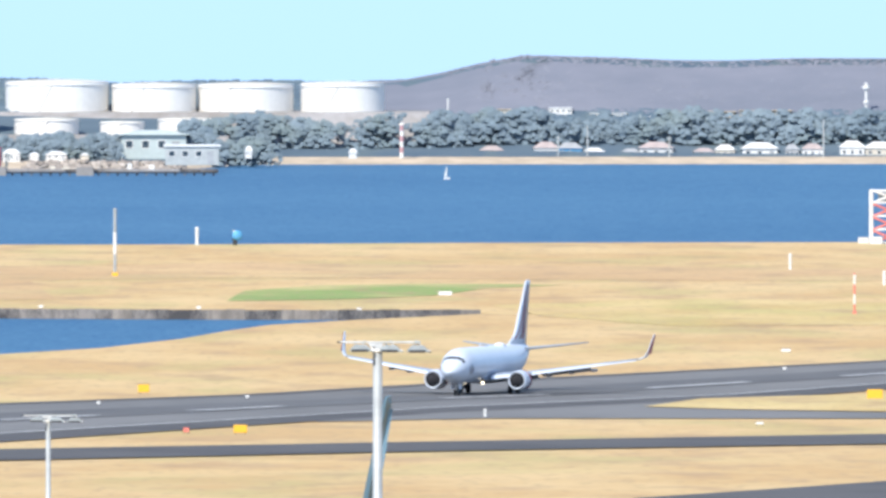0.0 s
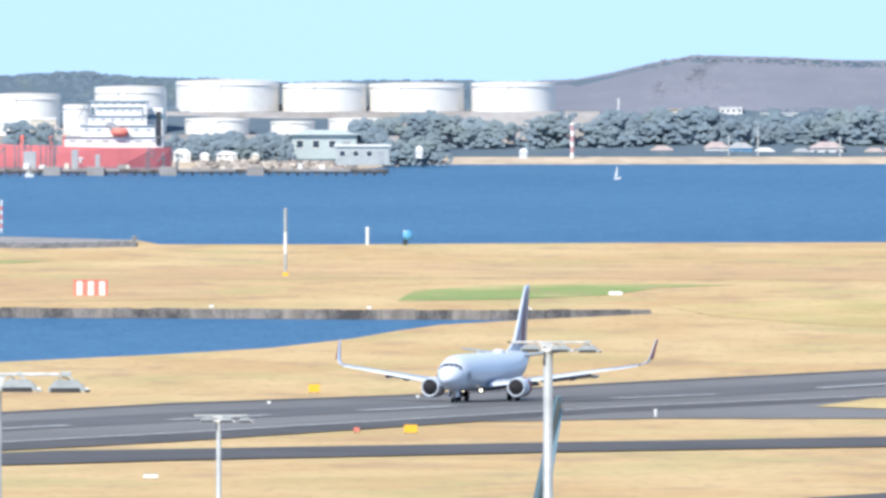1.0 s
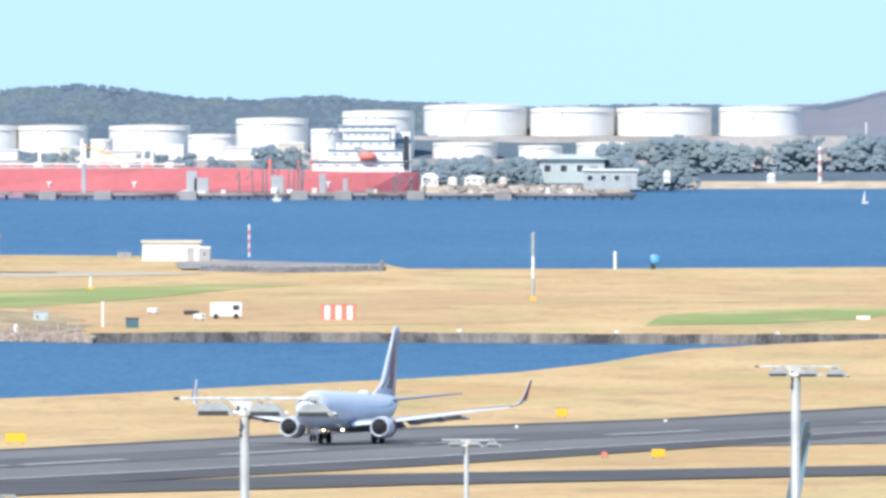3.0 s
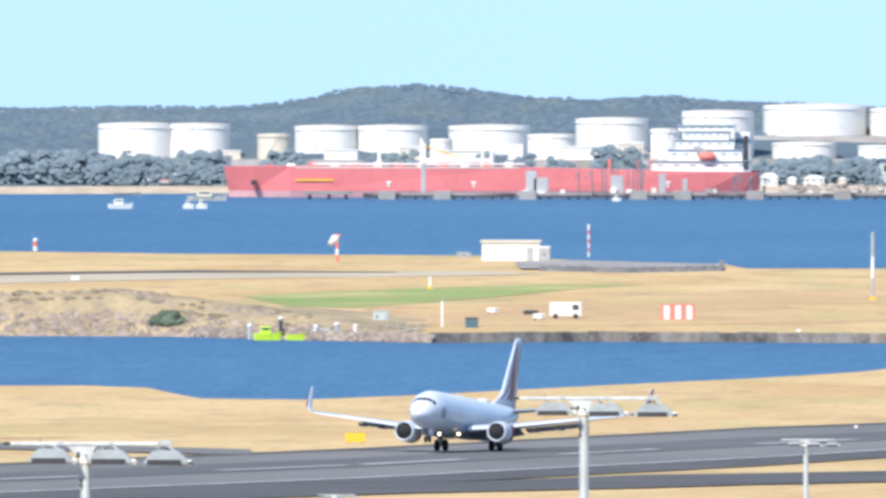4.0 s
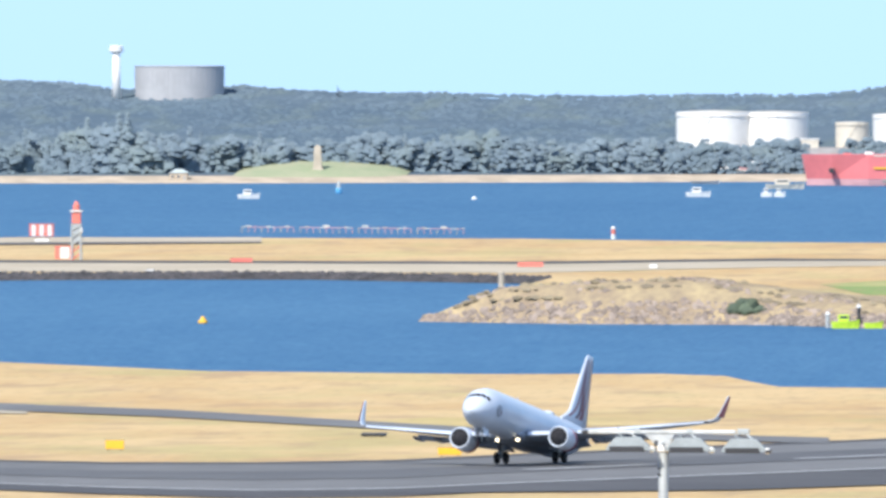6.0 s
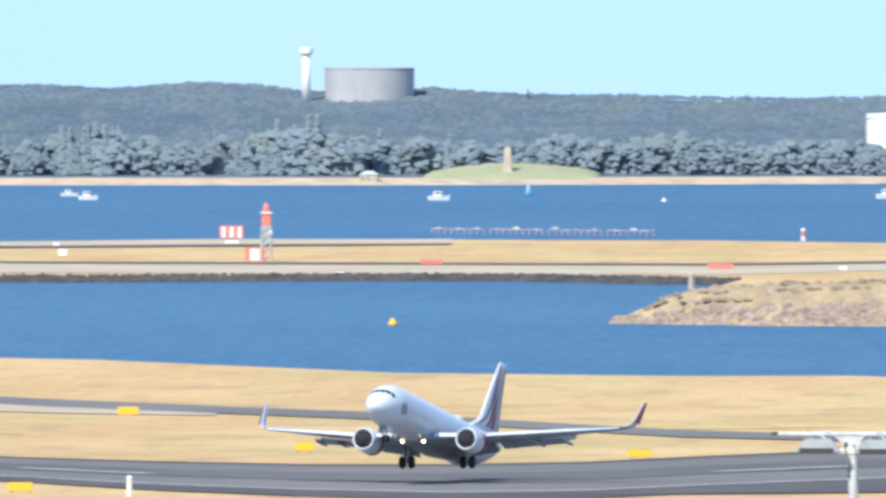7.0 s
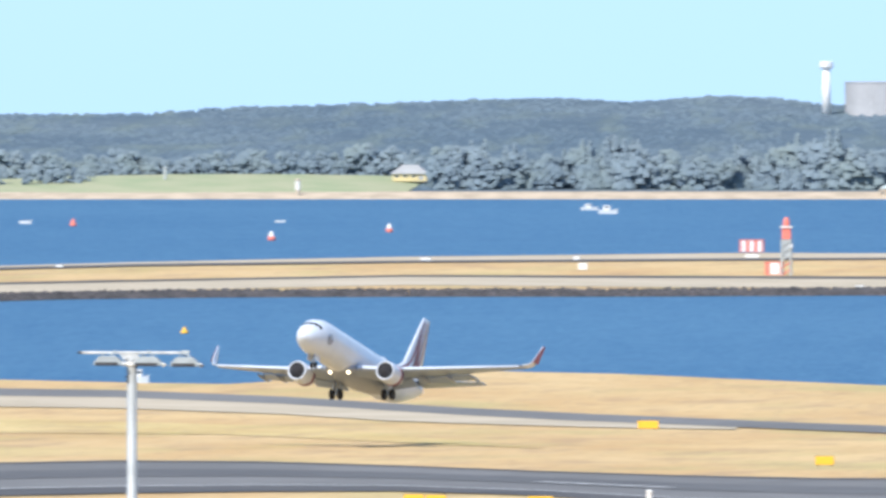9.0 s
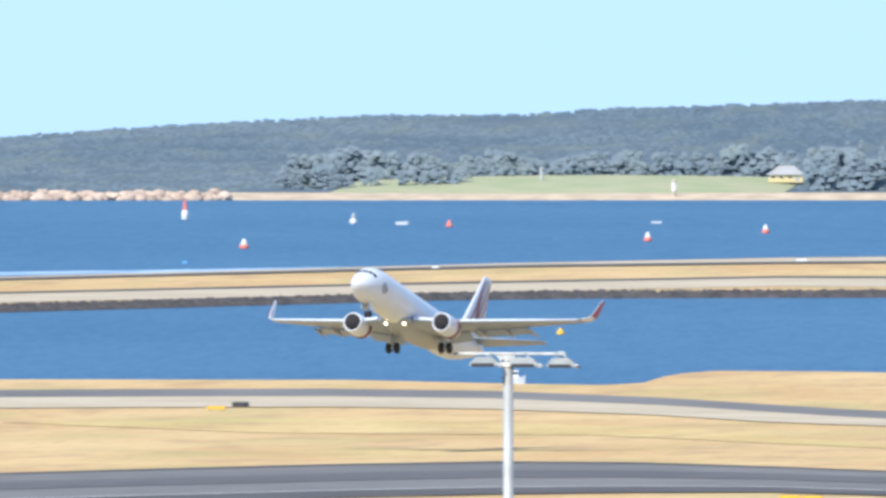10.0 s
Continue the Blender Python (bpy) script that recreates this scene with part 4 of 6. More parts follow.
rocks_along("sea_wall_rocks", [(-186.7, 3312.4), (-224.8, 3351.1), (-250.7, 3350.7), (-282.7, 3336.9), (-319.4, 3331.6), (-346.6, 3323.0), (-368.2, 3302.6), (-421.1, 3189.9), (-457.0, 3148.0)], 34, 0.2, 0.5, -4.0, -2.95, 4.5, "shade_dark_rock", "boulder sea wall at the water, darkened for shade", 3)
rocks_along("quay_rocks", [(-103.4, 2936.2), (-118.1, 2952.1), (-137.8, 2980.4)], 14, 0.25, 0.7, -4.0, -3.0, 1.5, "rock", "grey boulders below the quay", 15)
patch_of_ground("runway_end", [(-109.4, 3506.4), (-93.4, 3518.5), (-78.3, 3518.9), (-78.7, 3554.4), (-103.8, 3596.1), (-112.6, 3577.5)], "concrete", "grey paved end of the far runway", "paving", 0.3)
rocks_along("shore_rocks", [(-106.0, 3500.7), (-90.6, 3483.8), (-76.9, 3501.4), (-78.1, 3554.4)], 30, 0.18, 0.4, -3.5, -2.4, 3.5, "grey_rock", "dark grey boulders round the runway end", 5)
rocks_along("headland_rocks", [(-606, 4534), (-590, 4536), (-570, 4539), (-552, 4541)], 4, 0.35, 1.7, -4, -2.6, 5, "sandstone", "pale sandstone rocks at the water", 6)


def spit():
    """Rocky mound at the end of the spit: crest heights along its length."""
    us = [-187.3, -175.4, -161.3, -150.0, -137.8, -125.8, -113.7, -105.6]
    fy = [3002.0, 2992.2, 2984.3, 2982.4, 2978.8, 2971.1, 2955.2, 2943.3]
    crest = [-3.9, 0.9, 1.5, 2.1, 0.7, -0.9, -2.2, -3.2]
    depth = [8, 90, 150, 200, 200, 180, 150, 120]
    bm = bmesh.new()
    rows, rocks = [], []
    rnd = random.Random(9)
    for i in range(81):
        x = us[0] + (us[-1] - us[0]) * i / 80
        y, c, d = (float(np.interp(x, us, q)) for q in (fy, crest, depth))
        row = []
        for k in range(17):
            t = k / 16
            if t < 0.3:
                z = -4.3 + (c + 4.3) * math.sin(t / 0.3 * math.pi / 2) ** 0.8
            else:
                z = c + (-3.15 - c) * ((t - 0.3) / 0.7) ** 1.5
            z += 0.35 * noise.noise((x * 0.15, t * 9, 0)) * (t > 0) * (t < 0.9)
            row.append(bm.verts.new((x, y + d * t * (0.35 if t < 0.3 else 0.35 + (t - 0.3) * 0.93), z)))
        rows.append(row)
    for a, b in zip(rows, rows[1:]):
        for k in range(16):
            bm.faces.new((a[k], a[k + 1], b[k + 1], b[k]))
    grid = [[v.co.copy() for v in row] for row in rows]
    tagged(part("ground_mound", bm, "spit_grass", smooth=True), "dry grassy mound at the end of the spit", "mound", kind="structure")
    for _ in range(5200):
        i, q = rnd.uniform(0, 79.9), rnd.random() ** 1.7 * 5.6
        a, c = grid[int(i)], grid[int(i) + 1]
        k, fi = int(q), i - int(i)
        p0 = a[k].lerp(a[k + 1], q - k)
        p1 = c[k].lerp(c[k + 1], q - k)
        pt = p0.lerp(p1, fi)
        if q > 1.6 and noise.noise((pt.x * 0.12, q * 0.8, 5)) < 0.22:
            continue
        r = (0.10 + 0.5 * rnd.random() ** 3) * (1.2 if q < 1.5 else 0.9)
        rocks.append((pt.x, pt.y, pt.z + r * 0.1, r, rnd.uniform(0.5, 0.9)))
    scrub = []
    for _ in range(260):
        i, k = rnd.randrange(4, 70), rnd.randrange(2, 6)
        pt = grid[i][k]
        if noise.noise((pt.x * 0.09, k * 0.9, 8)) > 0.05:
            scrub.append((pt.x + rnd.uniform(-1, 1), pt.y, pt.z + 0.05, rnd.uniform(0.4, 1.0), 0.4))
    clumps("spit_scrub", scrub, "scrub", "low brown-olive scrub on the mound", "scrub", "stuff", LOW_BLOBS, (0.0, -0.5, 0.7))
    clumps("spit_rocks", rocks, "rock", "grey-brown boulders on the bank of the spit", "rocks", "stuff", LOW_BLOBS, (0.0, -0.4, 0.5))


spit()
tagged(clumps("bush", [(-141.2 + dx, 2984.0, z - 0.3, r, 0.8) for dx, z, r in ((0, -1.6, 1.5), (1.4, -1.9, 1.2), (-1.5, -1.8, 1.3), (0.5, -1.0, 1.1), (-0.7, -0.9, 1.0))], "bush", "dark green bush on the rocky bank", "bush", "", FINE_BLOBS))


# ---- lighting masts ----
def mast(x, y, top, left, right, pole, group="lighting masts"):
    """High mast: tapered pole with a joint box, white crossbar in three lengths on a yoke, three hooded floodlights hung below it, a second rank behind."""
    g = land_z(y)
    m = base("lighting_mast", x, y, g, "tall pale grey steel mast with three broad floodlights on a crossbar", "light mast", group)
    h = top - g
    w = left + right
    t = w * 0.0105
    part("pole", tube(bmesh.new(), (0, 0, 0), (0, 0, h - w * 0.07), pole * 1.35, pole, 20), "galvanised", m, "tapered pale grey steel pole", True)
    part("base_plate", turned(bmesh.new(), [(pole * 2.4, 0), (pole * 2.4, 0.06), (pole * 1.5, 0.1)], 16), "galvanised", m)
    part("collar", turned(bmesh.new(), [(pole * 1.02, h - w * 0.105), (pole * 1.3, h - w * 0.10), (pole * 1.3, h - w * 0.075), (pole * 1.02, h - w * 0.07)], 16), "white_paint", m, "white collar at the pole's head")
    for dz in (0.185, 0.215):
        part("joint_box", box(bmesh.new(), -pole * 1.15, -pole * 0.55, -pole * 1.2, -pole * 0.2, h - w * dz - w * 0.012, h - w * dz, 0.005), "dark_metal", m, "small dark box on the pole")
    # yoke: splayed plates between pole and crossbar
    yoke = part("yoke", slab([(-w * 0.10, -0.02, h - t), (w * 0.055, -0.02, h - t), (pole * 1.0, -0.02, h - w * 0.085), (-pole * 1.0, -0.02, h - w * 0.085)], (0, 0.08, 0)), "weathered_white", m, "white splayed yoke plate")
    part("slot", box(bmesh.new(), -w * 0.048, -w * 0.03, -0.03, -0.021, h - w * 0.075, h - w * 0.045), "dark_metal", yoke)
    for x0, x1 in ((-0.40, -0.15), (-0.125, 0.125), (0.15, 0.385)):
        part("crossbar", box(bmesh.new(), x0 * w, x1 * w, -t, t, h - t, h + t, t * 0.6), "weathered_white", m, "white crossbar")
    for x0 in (-0.137, 0.137):
        part("clamp", box(bmesh.new(), x0 * w - w * 0.016, x0 * w + w * 0.016, -t * 1.5, t * 1.5, h - t * 0.9, h + t * 1.5, t * 0.4), "lamp_grey", m, "grey clamp round the crossbar")
    part("end_cap", box(bmesh.new(), -w * 0.432, -w * 0.396, -t * 1.1, t * 1.1, h - t * 0.8, h + t * 1.0, t * 0.4), "dark_metal", m, "dark end cap")
    part("lightning_rod", tube(bmesh.new(), (-w * 0.24, 0, h + t), (-w * 0.238, 0, h + w * 0.035), t * 0.25, t * 0.1, 6), "dark_metal", m)
    part("gear_box", box(bmesh.new(), w * 0.39, w * 0.455, -t * 1.4, t * 1.4, h - t * 1.3, h + t * 1.7, t * 0.5), "lamp_grey", m, "grey gear box at the bar's end")
    part("cable", tube(bmesh.new(), (w * 0.10, -t * 2, h - w * 0.02), (w * 0.145, -t * 3.5, h - w * 0.075), t * 0.5, None, 8), "dark_metal", m, "dark hanging cable")
    part("cable", tube(bmesh.new(), (w * 0.40, -t * 2, h - w * 0.016), (w * 0.445, -t * 2, h - w * 0.03), t * 0.35, None, 8), "dark_metal", m, "dark hanging cable")
    lw = w * 0.235
    for k, cx in enumerate((-0.18, 0.135, 0.43)):
        cx, dy, z0 = cx * w, -w * 0.05, h - w * (0.094 + 0.004 * k)
        hood = [[(-0.5, 0.30, 0.0), (-0.5, -0.30, 0.0), (-0.47, -0.26, 0.022), (-0.30, -0.16, 0.068), (-0.30, 0.16, 0.068), (-0.47, 0.26, 0.022)],
                [(0.5, 0.30, 0.0), (0.5, -0.30, 0.0), (0.47, -0.26, 0.022), (0.26, -0.16, 0.068), (0.26, 0.16, 0.068), (0.47, 0.26, 0.022)]]
        f = part("floodlight", loft(bmesh.new(), [[(cx + a * lw, dy + b * lw, z0 + c * w) for a, b, c in ring] for ring in hood]), "hood_grey", m, "grey floodlight hood")
        part("lens", box(bmesh.new(), cx - lw * 0.43, cx + lw * 0.36, dy - lw * 0.27, dy + lw * 0.27, z0 - w * 0.008, z0 - 0.003), "dark_metal", f, "dark glass lens")
        # dark strip added on the front for the shade inside the hood
        part("opening_shade", box(bmesh.new(), cx - lw * 0.42, cx + lw * 0.34, dy - lw * 0.335, dy - lw * 0.302, z0 - w * 0.006, z0 + w * 0.021, 0.004), "dark_metal", f, "dark strip put in for the shaded front opening")
        part("end_fin", box(bmesh.new(), cx + lw * 0.47, cx + lw * 0.60, dy - lw * 0.22, dy + lw * 0.2, z0 - w * 0.006, z0 + w * 0.010, 0.006), "dark_metal" if k == 2 else "lamp_grey", f)
        part("bracket", tube(bmesh.new(), (cx - lw * 0.1, dy, z0 + w * 0.055), (cx - lw * 0.25, 0, h - t * 0.5), t * 0.45, None, 8), "hood_grey", m, "grey hanger bracket")
        part("bracket", tube(bmesh.new(), (cx + lw * 0.22, dy, z0 + w * 0.055), (cx + lw * 0.02, 0, h - t * 0.5), t * 0.5, None, 8), "lamp_grey", m)
        part("pivot", turned(bmesh.new(), [(w * 0.014, -w * 0.012), (w * 0.018, 0), (w * 0.014, w * 0.012)], 12, "X", (cx + lw * 0.52, dy - lw * 0.1, z0 + w * 0.004)), "white_paint", f, "white pivot knuckle", True)
    part("arm", tube(bmesh.new(), (0, -w * 0.06, h - w * 0.06), (0, w * 0.2, h - w * 0.05), t * 0.6, None, 8), "galvanised", m)
    return m


mast(*(-2.1, 700.0), 37.68, 1.45, 1.56, 0.15)
mast(*(-18.1, 999.8), 28.31, 1.35, 1.5, 0.11)
mast(*(-14.7, 519.8), 40.52, 1.68, 2.22, 0.11)
mast(*(-23.0, 449.4), 41.09, 1.69, 2.22, 0.1)
mast(*(-51.6, 1299.0), 17.99, 1.25, 1.35, 0.13)
mast(*(-70.1, 646.2), 39.21, 1.82, 1.95, 0.15)


def tail_fin():
    """The slanting fin of an airliner parked by the terminal, seen edge on."""
    x, y = (-1.9, 760.0)
    g = land_z(y)
    top = 34.59
    e = base("parked_tail_fin", x, y, g, "slim dark teal tail fin of a parked airliner beside the mast", "tail fin")
    h = top - g
    lean = 0.63 / 3.54
    low, up = 0.28, 0.15
    rings = [[(-lean * (h - z) - w, 0.6, z), (-lean * (h - z) - w * 0.3, -1.6, z), (-lean * (h - z) + w, -0.6, z), (-lean * (h - z) + w * 0.6, 1.4, z)] for z, w in ((h - 12, low * 2.4), (h - 4, low), (h - 0.2, up), (h, up * 0.6))]
    part("fin", loft(bmesh.new(), rings), "teal_steel", e, "dark teal painted fin")
    part("stripe", slab([(up * 0.2, -1.2, h - 0.4), (up, -1.2, h - 0.4), (-lean * 4 + low * 1.0, -1.75, h - 4), (-lean * 4 + low * 0.3, -1.75, h - 4)], (0, -0.03, 0)), "slate_blue", e, "paler slate blue stripe")
    part("fuselage", turned(bmesh.new(), [(0.2, -9), (1.2, -6), (1.9, -1), (1.95, 8), (1.95, 20), (1.2, 24), (0.2, 26)], 20, "X", (0, 0, h - 13.6)), "skin_white", e, "white fuselage below the fin", True)
    part("gear", box(bmesh.new(), 6, 6.6, -2.5, 2.5, 0, h - 15.2, 0.1), "dark_metal", e)


tail_fin()


# ---- signs, boards, posts on the grass ----
def sign(x, y, w, h, mat, label, z=None):
    g = land_z(y) if z is None else z
    s = base("runway_sign", x, y, g, label, "sign", "runway signs")
    part("board", box(bmesh.new(), -w / 2, w / 2, -0.15, 0.15, 0.15, 0.15 + h, 0.05), mat, s)
    for q in (-0.35, 0.35):
        part("leg", box(bmesh.new(), q * w - 0.04, q * w + 0.04, -0.04, 0.04, -0.05, 0.2), "dark_metal", s)
    part("frame", box(bmesh.new(), -w / 2 - 0.04, w / 2 + 0.04, -0.1, 0.1, 0.15 + h, 0.2 + h), "dark_metal", s)


for x, y, w, h in (
    (-33.6, 2448.1, 1.27, 0.89),
    (-20.1, 2162.7, 1.34, 0.78),
    (47.6, 2403.4, 1.74, 1.0),
    (-87.5, 2256.9, 2.1, 0.99),
    (-127.9, 2096.3, 2.26, 0.7),
    (-200.9, 2375.0, 2.27, 0.86),
    (-162.7, 2128.5, 1.82, 0.86),
    (-182.7, 1914.6, 1.78, 0.73),
    (-180.5, 1912.0, 1.79, 0.73),
    (-170.6, 1904.8, 2.17, 0.75),
    (-304.2, 2492.3, 2.08, 0.35),
):
    sign(x, y, w, h, "yellow_sign", "yellow runway sign on the dry grass")
for x, y, w, h in (
    (-195.4, 3410.6, 4.02, 0.7),
    (-243.6, 3450.6, 3.52, 0.67),
    (-25.5, 2166.2, 0.56, 0.45),
    (-174.0, 1859.1, 0.57, 0.28),
):
    sign(x, y, w, h, "orange_red", "red marker board on the grass")
for x, y, w, h in (
    (0.3, 3056.9, 1.9, 0.55),
    (42.0, 2670.6, 1.11, 0.35),
    (32.2, 2217.2, 0.8, 0.23),
    (-11.3, 2938.0, 0.61, 0.46),
    (-33.1, 2954.3, 0.61, 0.38),
    (-54.6, 2962.2, 0.61, 0.38),
    (-37.3, 2360.5, 0.37, 0.31),
    (-21.6, 2408.4, 0.37, 0.31),
    (40.2, 2566.9, 0.4, 0.33),
    (-40.5, 1907.9, 1.29, 0.35),
    (-175.4, 3396.5, 1.23, 0.62),
    (-250.7, 3350.7, 1.28, 0.48),
    (-292.8, 3669.0, 2.38, 0.51),
    (-344.5, 3630.9, 1.86, 0.47),
    (-309.5, 3532.7, 1.4, 1.09),
    (-319.9, 3639.3, 0.97, 0.65),
    (-397.2, 3551.0, 1.1, 0.41),
):
    sign(x, y, w, h, "white_paint", "small white marker box on the grass")


def striped_board(x, y, w, h, n, label, z=None):
    """Red and white chequer hut: alternate upright panels on a body."""
    g = land_z(y) if z is None else z
    s = base("striped_hut", x, y, g, label, "hut", "striped huts")
    part("body", box(bmesh.new(), -w / 2, w / 2, 0, 1.6, 0, h, 0.05), "orange_red", s, "red painted hut body")
    part("roof", box(bmesh.new(), -w / 2 - 0.08, w / 2 + 0.08, -0.08, 1.7, h, h + 0.1), "orange_red", s)
    for k in range(n):
        x0 = -w / 2 + w * (k + 0.5) / n - w * 0.22 / n
        part("panel", box(bmesh.new(), x0, x0 + w * 0.5 / n, -0.03, 0.0, 0.1, h - 0.08), "white_paint", s, "white panel")


striped_board(*(-73.4, 3060.4), 4.76, 2.14, 3, "red and white striped equipment hut on dry grass")
striped_board(*(-298.5, 3739.6), 4.15, 2.07, 3, "red and white striped hut by the bay")
striped_board(*(-275.0, 3490.9), 2.93, 2.03, 1, "red and white hut beside the tower")


def banded_pole(name, x, y, h, r, n, label, category, cols=("orange_red", "white_paint"), z=None, foot=None):
    g = land_z(y) if z is None else z
    s = base(name, x, y, g, label, category)
    for k in range(n):
        part("section", tube(bmesh.new(), (0, 0, h * k / n), (0, 0, h * (k + 1) / n), r, r * 0.96, 10), cols[k % len(cols)], s)
    part("tip", turned(bmesh.new(), [(r * 1.1, h), (r * 1.15, h + r * 0.6), (r * 0.4, h + r * 1.3)], 10), cols[0], s)
    if foot:
        part("footing", box(bmesh.new(), -r * 1.8, r * 1.8, -r * 1.8, r * 1.8, 0, r * 2.2, 0.02), foot, s)
    return s


banded_pole('mast_pole', -102.5, 3652.1, 5.2, 0.19, 7, 'slim red and white banded mast on the runway end', 'mast', cols=('white_paint', 'orange_red'), foot=None)
banded_pole('mast_pole', -48.5, 3224.3, 9.77, 0.25, 3, 'pale blue-white instrument mast with yellow foot', 'mast', cols=('galvanised', 'white_paint', 'galvanised'), foot='yellow_sign')
banded_pole('marker_post', -39.7, 3519.5, 2.55, 0.27, 1, 'white marker post by the bay', 'post', cols=('white_paint',), foot=None)
banded_pole('marker_post', 52.2, 3279.2, 2.21, 0.21, 1, 'white marker post on dry grass', 'post', cols=('white_paint',), foot=None)
banded_pole('marker_post', 55.2, 2925.3, 5.3, 0.15, 4, 'red and white banded post on dry grass', 'post', cols=('orange_red', 'white_paint'), foot='orange_red')
banded_pole('marker_post', 63.7, 3147.2, 1.79, 0.24, 2, 'white post on dry grass', 'post', cols=('white_paint',), foot=None)
banded_pole('marker_post', 4.4, 2275.1, 0.71, 0.15, 1, 'short white post by the runway', 'post', cols=('white_paint',), foot=None)
banded_pole('marker_post', -159.7, 1889.3, 1.48, 0.24, 1, 'stout white post by the runway', 'post', cols=('white_paint',), foot=None)
banded_pole('marker_post', -104.6, 3007.3, 3.27, 0.19, 1, 'white post on the quay', 'post', cols=('white_paint',), foot=None)
banded_pole('marker_post', -189.1, 3225.4, 1.95, 0.45, 1, 'weathered pale post on the spit', 'post', cols=('stone',), foot=None)
banded_pole('marker_post', -198.5, 3711.7, 1.72, 0.38, 2, 'red and white marker at the bay edge', 'post', cols=('white_paint', 'orange_red'), foot=None)
banded_pole('marker_post', -117.3, 3318.8, 1.72, 0.21, 1, 'white post with a yellow foot', 'post', cols=('white_paint',), foot='yellow_sign')


def control_tower():
    """Slim steel tower with a red head by the bay."""
    x, y = (-272.4, 3483.0)
    h = 9.4
    w = 0.74
    t = base("steel_tower", x, y, land_z(y), "slim pale steel tower with red head and foot", "tower")
    for i in (-1, 1):
        for j in (-1, 1):
            part("leg", tube(bmesh.new(), (i * w, j * w, 0), (i * w * 0.9, j * w * 0.9, h * 0.62), 0.16, None, 8), "lamp_grey", t)
    for k in range(5):
        z = h * 0.62 * k / 5
        for i in (-1, 1):
            part("brace", tube(bmesh.new(), (-w, i * w, z), (w, i * w, z + h * 0.12), 0.1, None, 6), "orange_red" if k < 2 else "lamp_grey", t)
    part("cladding", box(bmesh.new(), -w * 0.8, w * 0.8, -w * 0.8, w * 0.8, h * 0.3, h * 0.62), "galvanised", t, "pale blue-grey cladding")
    part("cabin", box(bmesh.new(), -w * 0.95, w * 0.95, -w * 0.95, w * 0.95, h * 0.62, h * 0.82, 0.1), "orange_red", t, "red cabin")
    part("walkway", box(bmesh.new(), -w * 1.3, w * 1.3, -w * 1.3, w * 1.3, h * 0.82, h * 0.845), "white_paint", t)
    part("lantern", turned(bmesh.new(), [(w * 0.7, h * 0.845), (w * 0.7, h * 0.93), (w * 0.3, h)], 12), "orange_red", t, "red lantern")
    part("dish", turned(bmesh.new(), [(0.1, 0), (0.5, 0.15), (0.5, 0.25)], 12, "X", (w, -w, h * 0.5)), "white_paint", t)


control_tower()


def lattice_tower():
    x, y = (72.2, 3536.7)
    w, h = 2.75, 8.7
    t = base("lattice_tower", x, y, land_z(y), "broad white and red lattice tower by the bay", "tower")
    for i in (-1, 1):
        for j in (-1, 1):
            part("leg", tube(bmesh.new(), (i * w, j * w, 0), (i * w, j * w, h), 0.28, None, 8), "white_paint", t)
    for k in range(5):
        z = h * k / 4
        part("deck", box(bmesh.new(), -w - 0.1, w + 0.1, -w - 0.1, w + 0.1, min(z, h - 0.3), min(z, h - 0.3) + 0.3), "white_paint", t)
        if k < 4:
            for a, b in ((-1, 1), (1, -1)):
                part("brace", tube(bmesh.new(), (a * w, -w, z), (b * w, -w, z + h / 4), 0.18, None, 6), "orange_red" if k < 3 else "white_paint", t)
    part("cabin", box(bmesh.new(), -w * 0.6, w * 0.7, -w * 0.5, w * 0.5, h * 0.78, h * 0.95, 0.1), "lamp_grey", t)
    part("aerial", tube(bmesh.new(), (w * 0.3, 0, h), (w * 0.3, 0, h + 1.0), 0.1, None, 6), "white_paint", t)


lattice_tower()


def windsock():
    x, y = (-142.4, 3594.8)
    k = 0.12
    s = base("windsock", x, y, land_z(y), "white windsock on a red and white banded pole", "windsock")
    for i in range(4):
        part("section", tube(bmesh.new(), (0, 0, 9 * k * i), (0, 0, 9 * k * (i + 1)), 2.2 * k, None, 10), ("orange_red", "white_paint")[i % 2], s)
    part("sock", turned(bmesh.new(), [(5 * k, 0), (4.4 * k, -7 * k), (3 * k, -15 * k), (2.8 * k, -14.5 * k), (4 * k, -7 * k), (4.6 * k, -0.2 * k)], 14, "X", (0, 0, 0)), "white_paint", s, "drooping white sock", True).matrix_basis = pose(-1.5 * k, -0.1, 34 * k, 0, -48, 0)
    part("head", box(bmesh.new(), -6 * k, 5 * k, -0.1, 0.1, 35.5 * k, 37.5 * k), "orange_red", s)


windsock()


def radome():
    x, y = (-33.4, 3519.6)
    k = 0.09
    s = base("radar_dish", x, y, land_z(y), "pale blue dish on a short dark mount by the bay", "dish")
    part("mount", box(bmesh.new(), -6 * k, 2 * k, -0.3, 0.3, 0, 14 * k, 0.1), "dark_metal", s)
    part("dish", turned(bmesh.new(), [(0.5 * k, 1.5 * k), (6 * k, 0.5 * k), (9.5 * k, -2 * k), (9.5 * k, -2.4 * k), (6 * k, -0.2 * k), (0.5 * k, 0.8 * k)], 20), "blue_paint", s, "pale blue dish", True).matrix_basis = pose(3 * k, -0.35, 18 * k, 80, 0, 15)
    part("lamp", box(bmesh.new(), -6 * k, 1 * k, -0.2, 0.2, 16 * k, 26 * k, 0.05), "cream_paint", s)


radome()


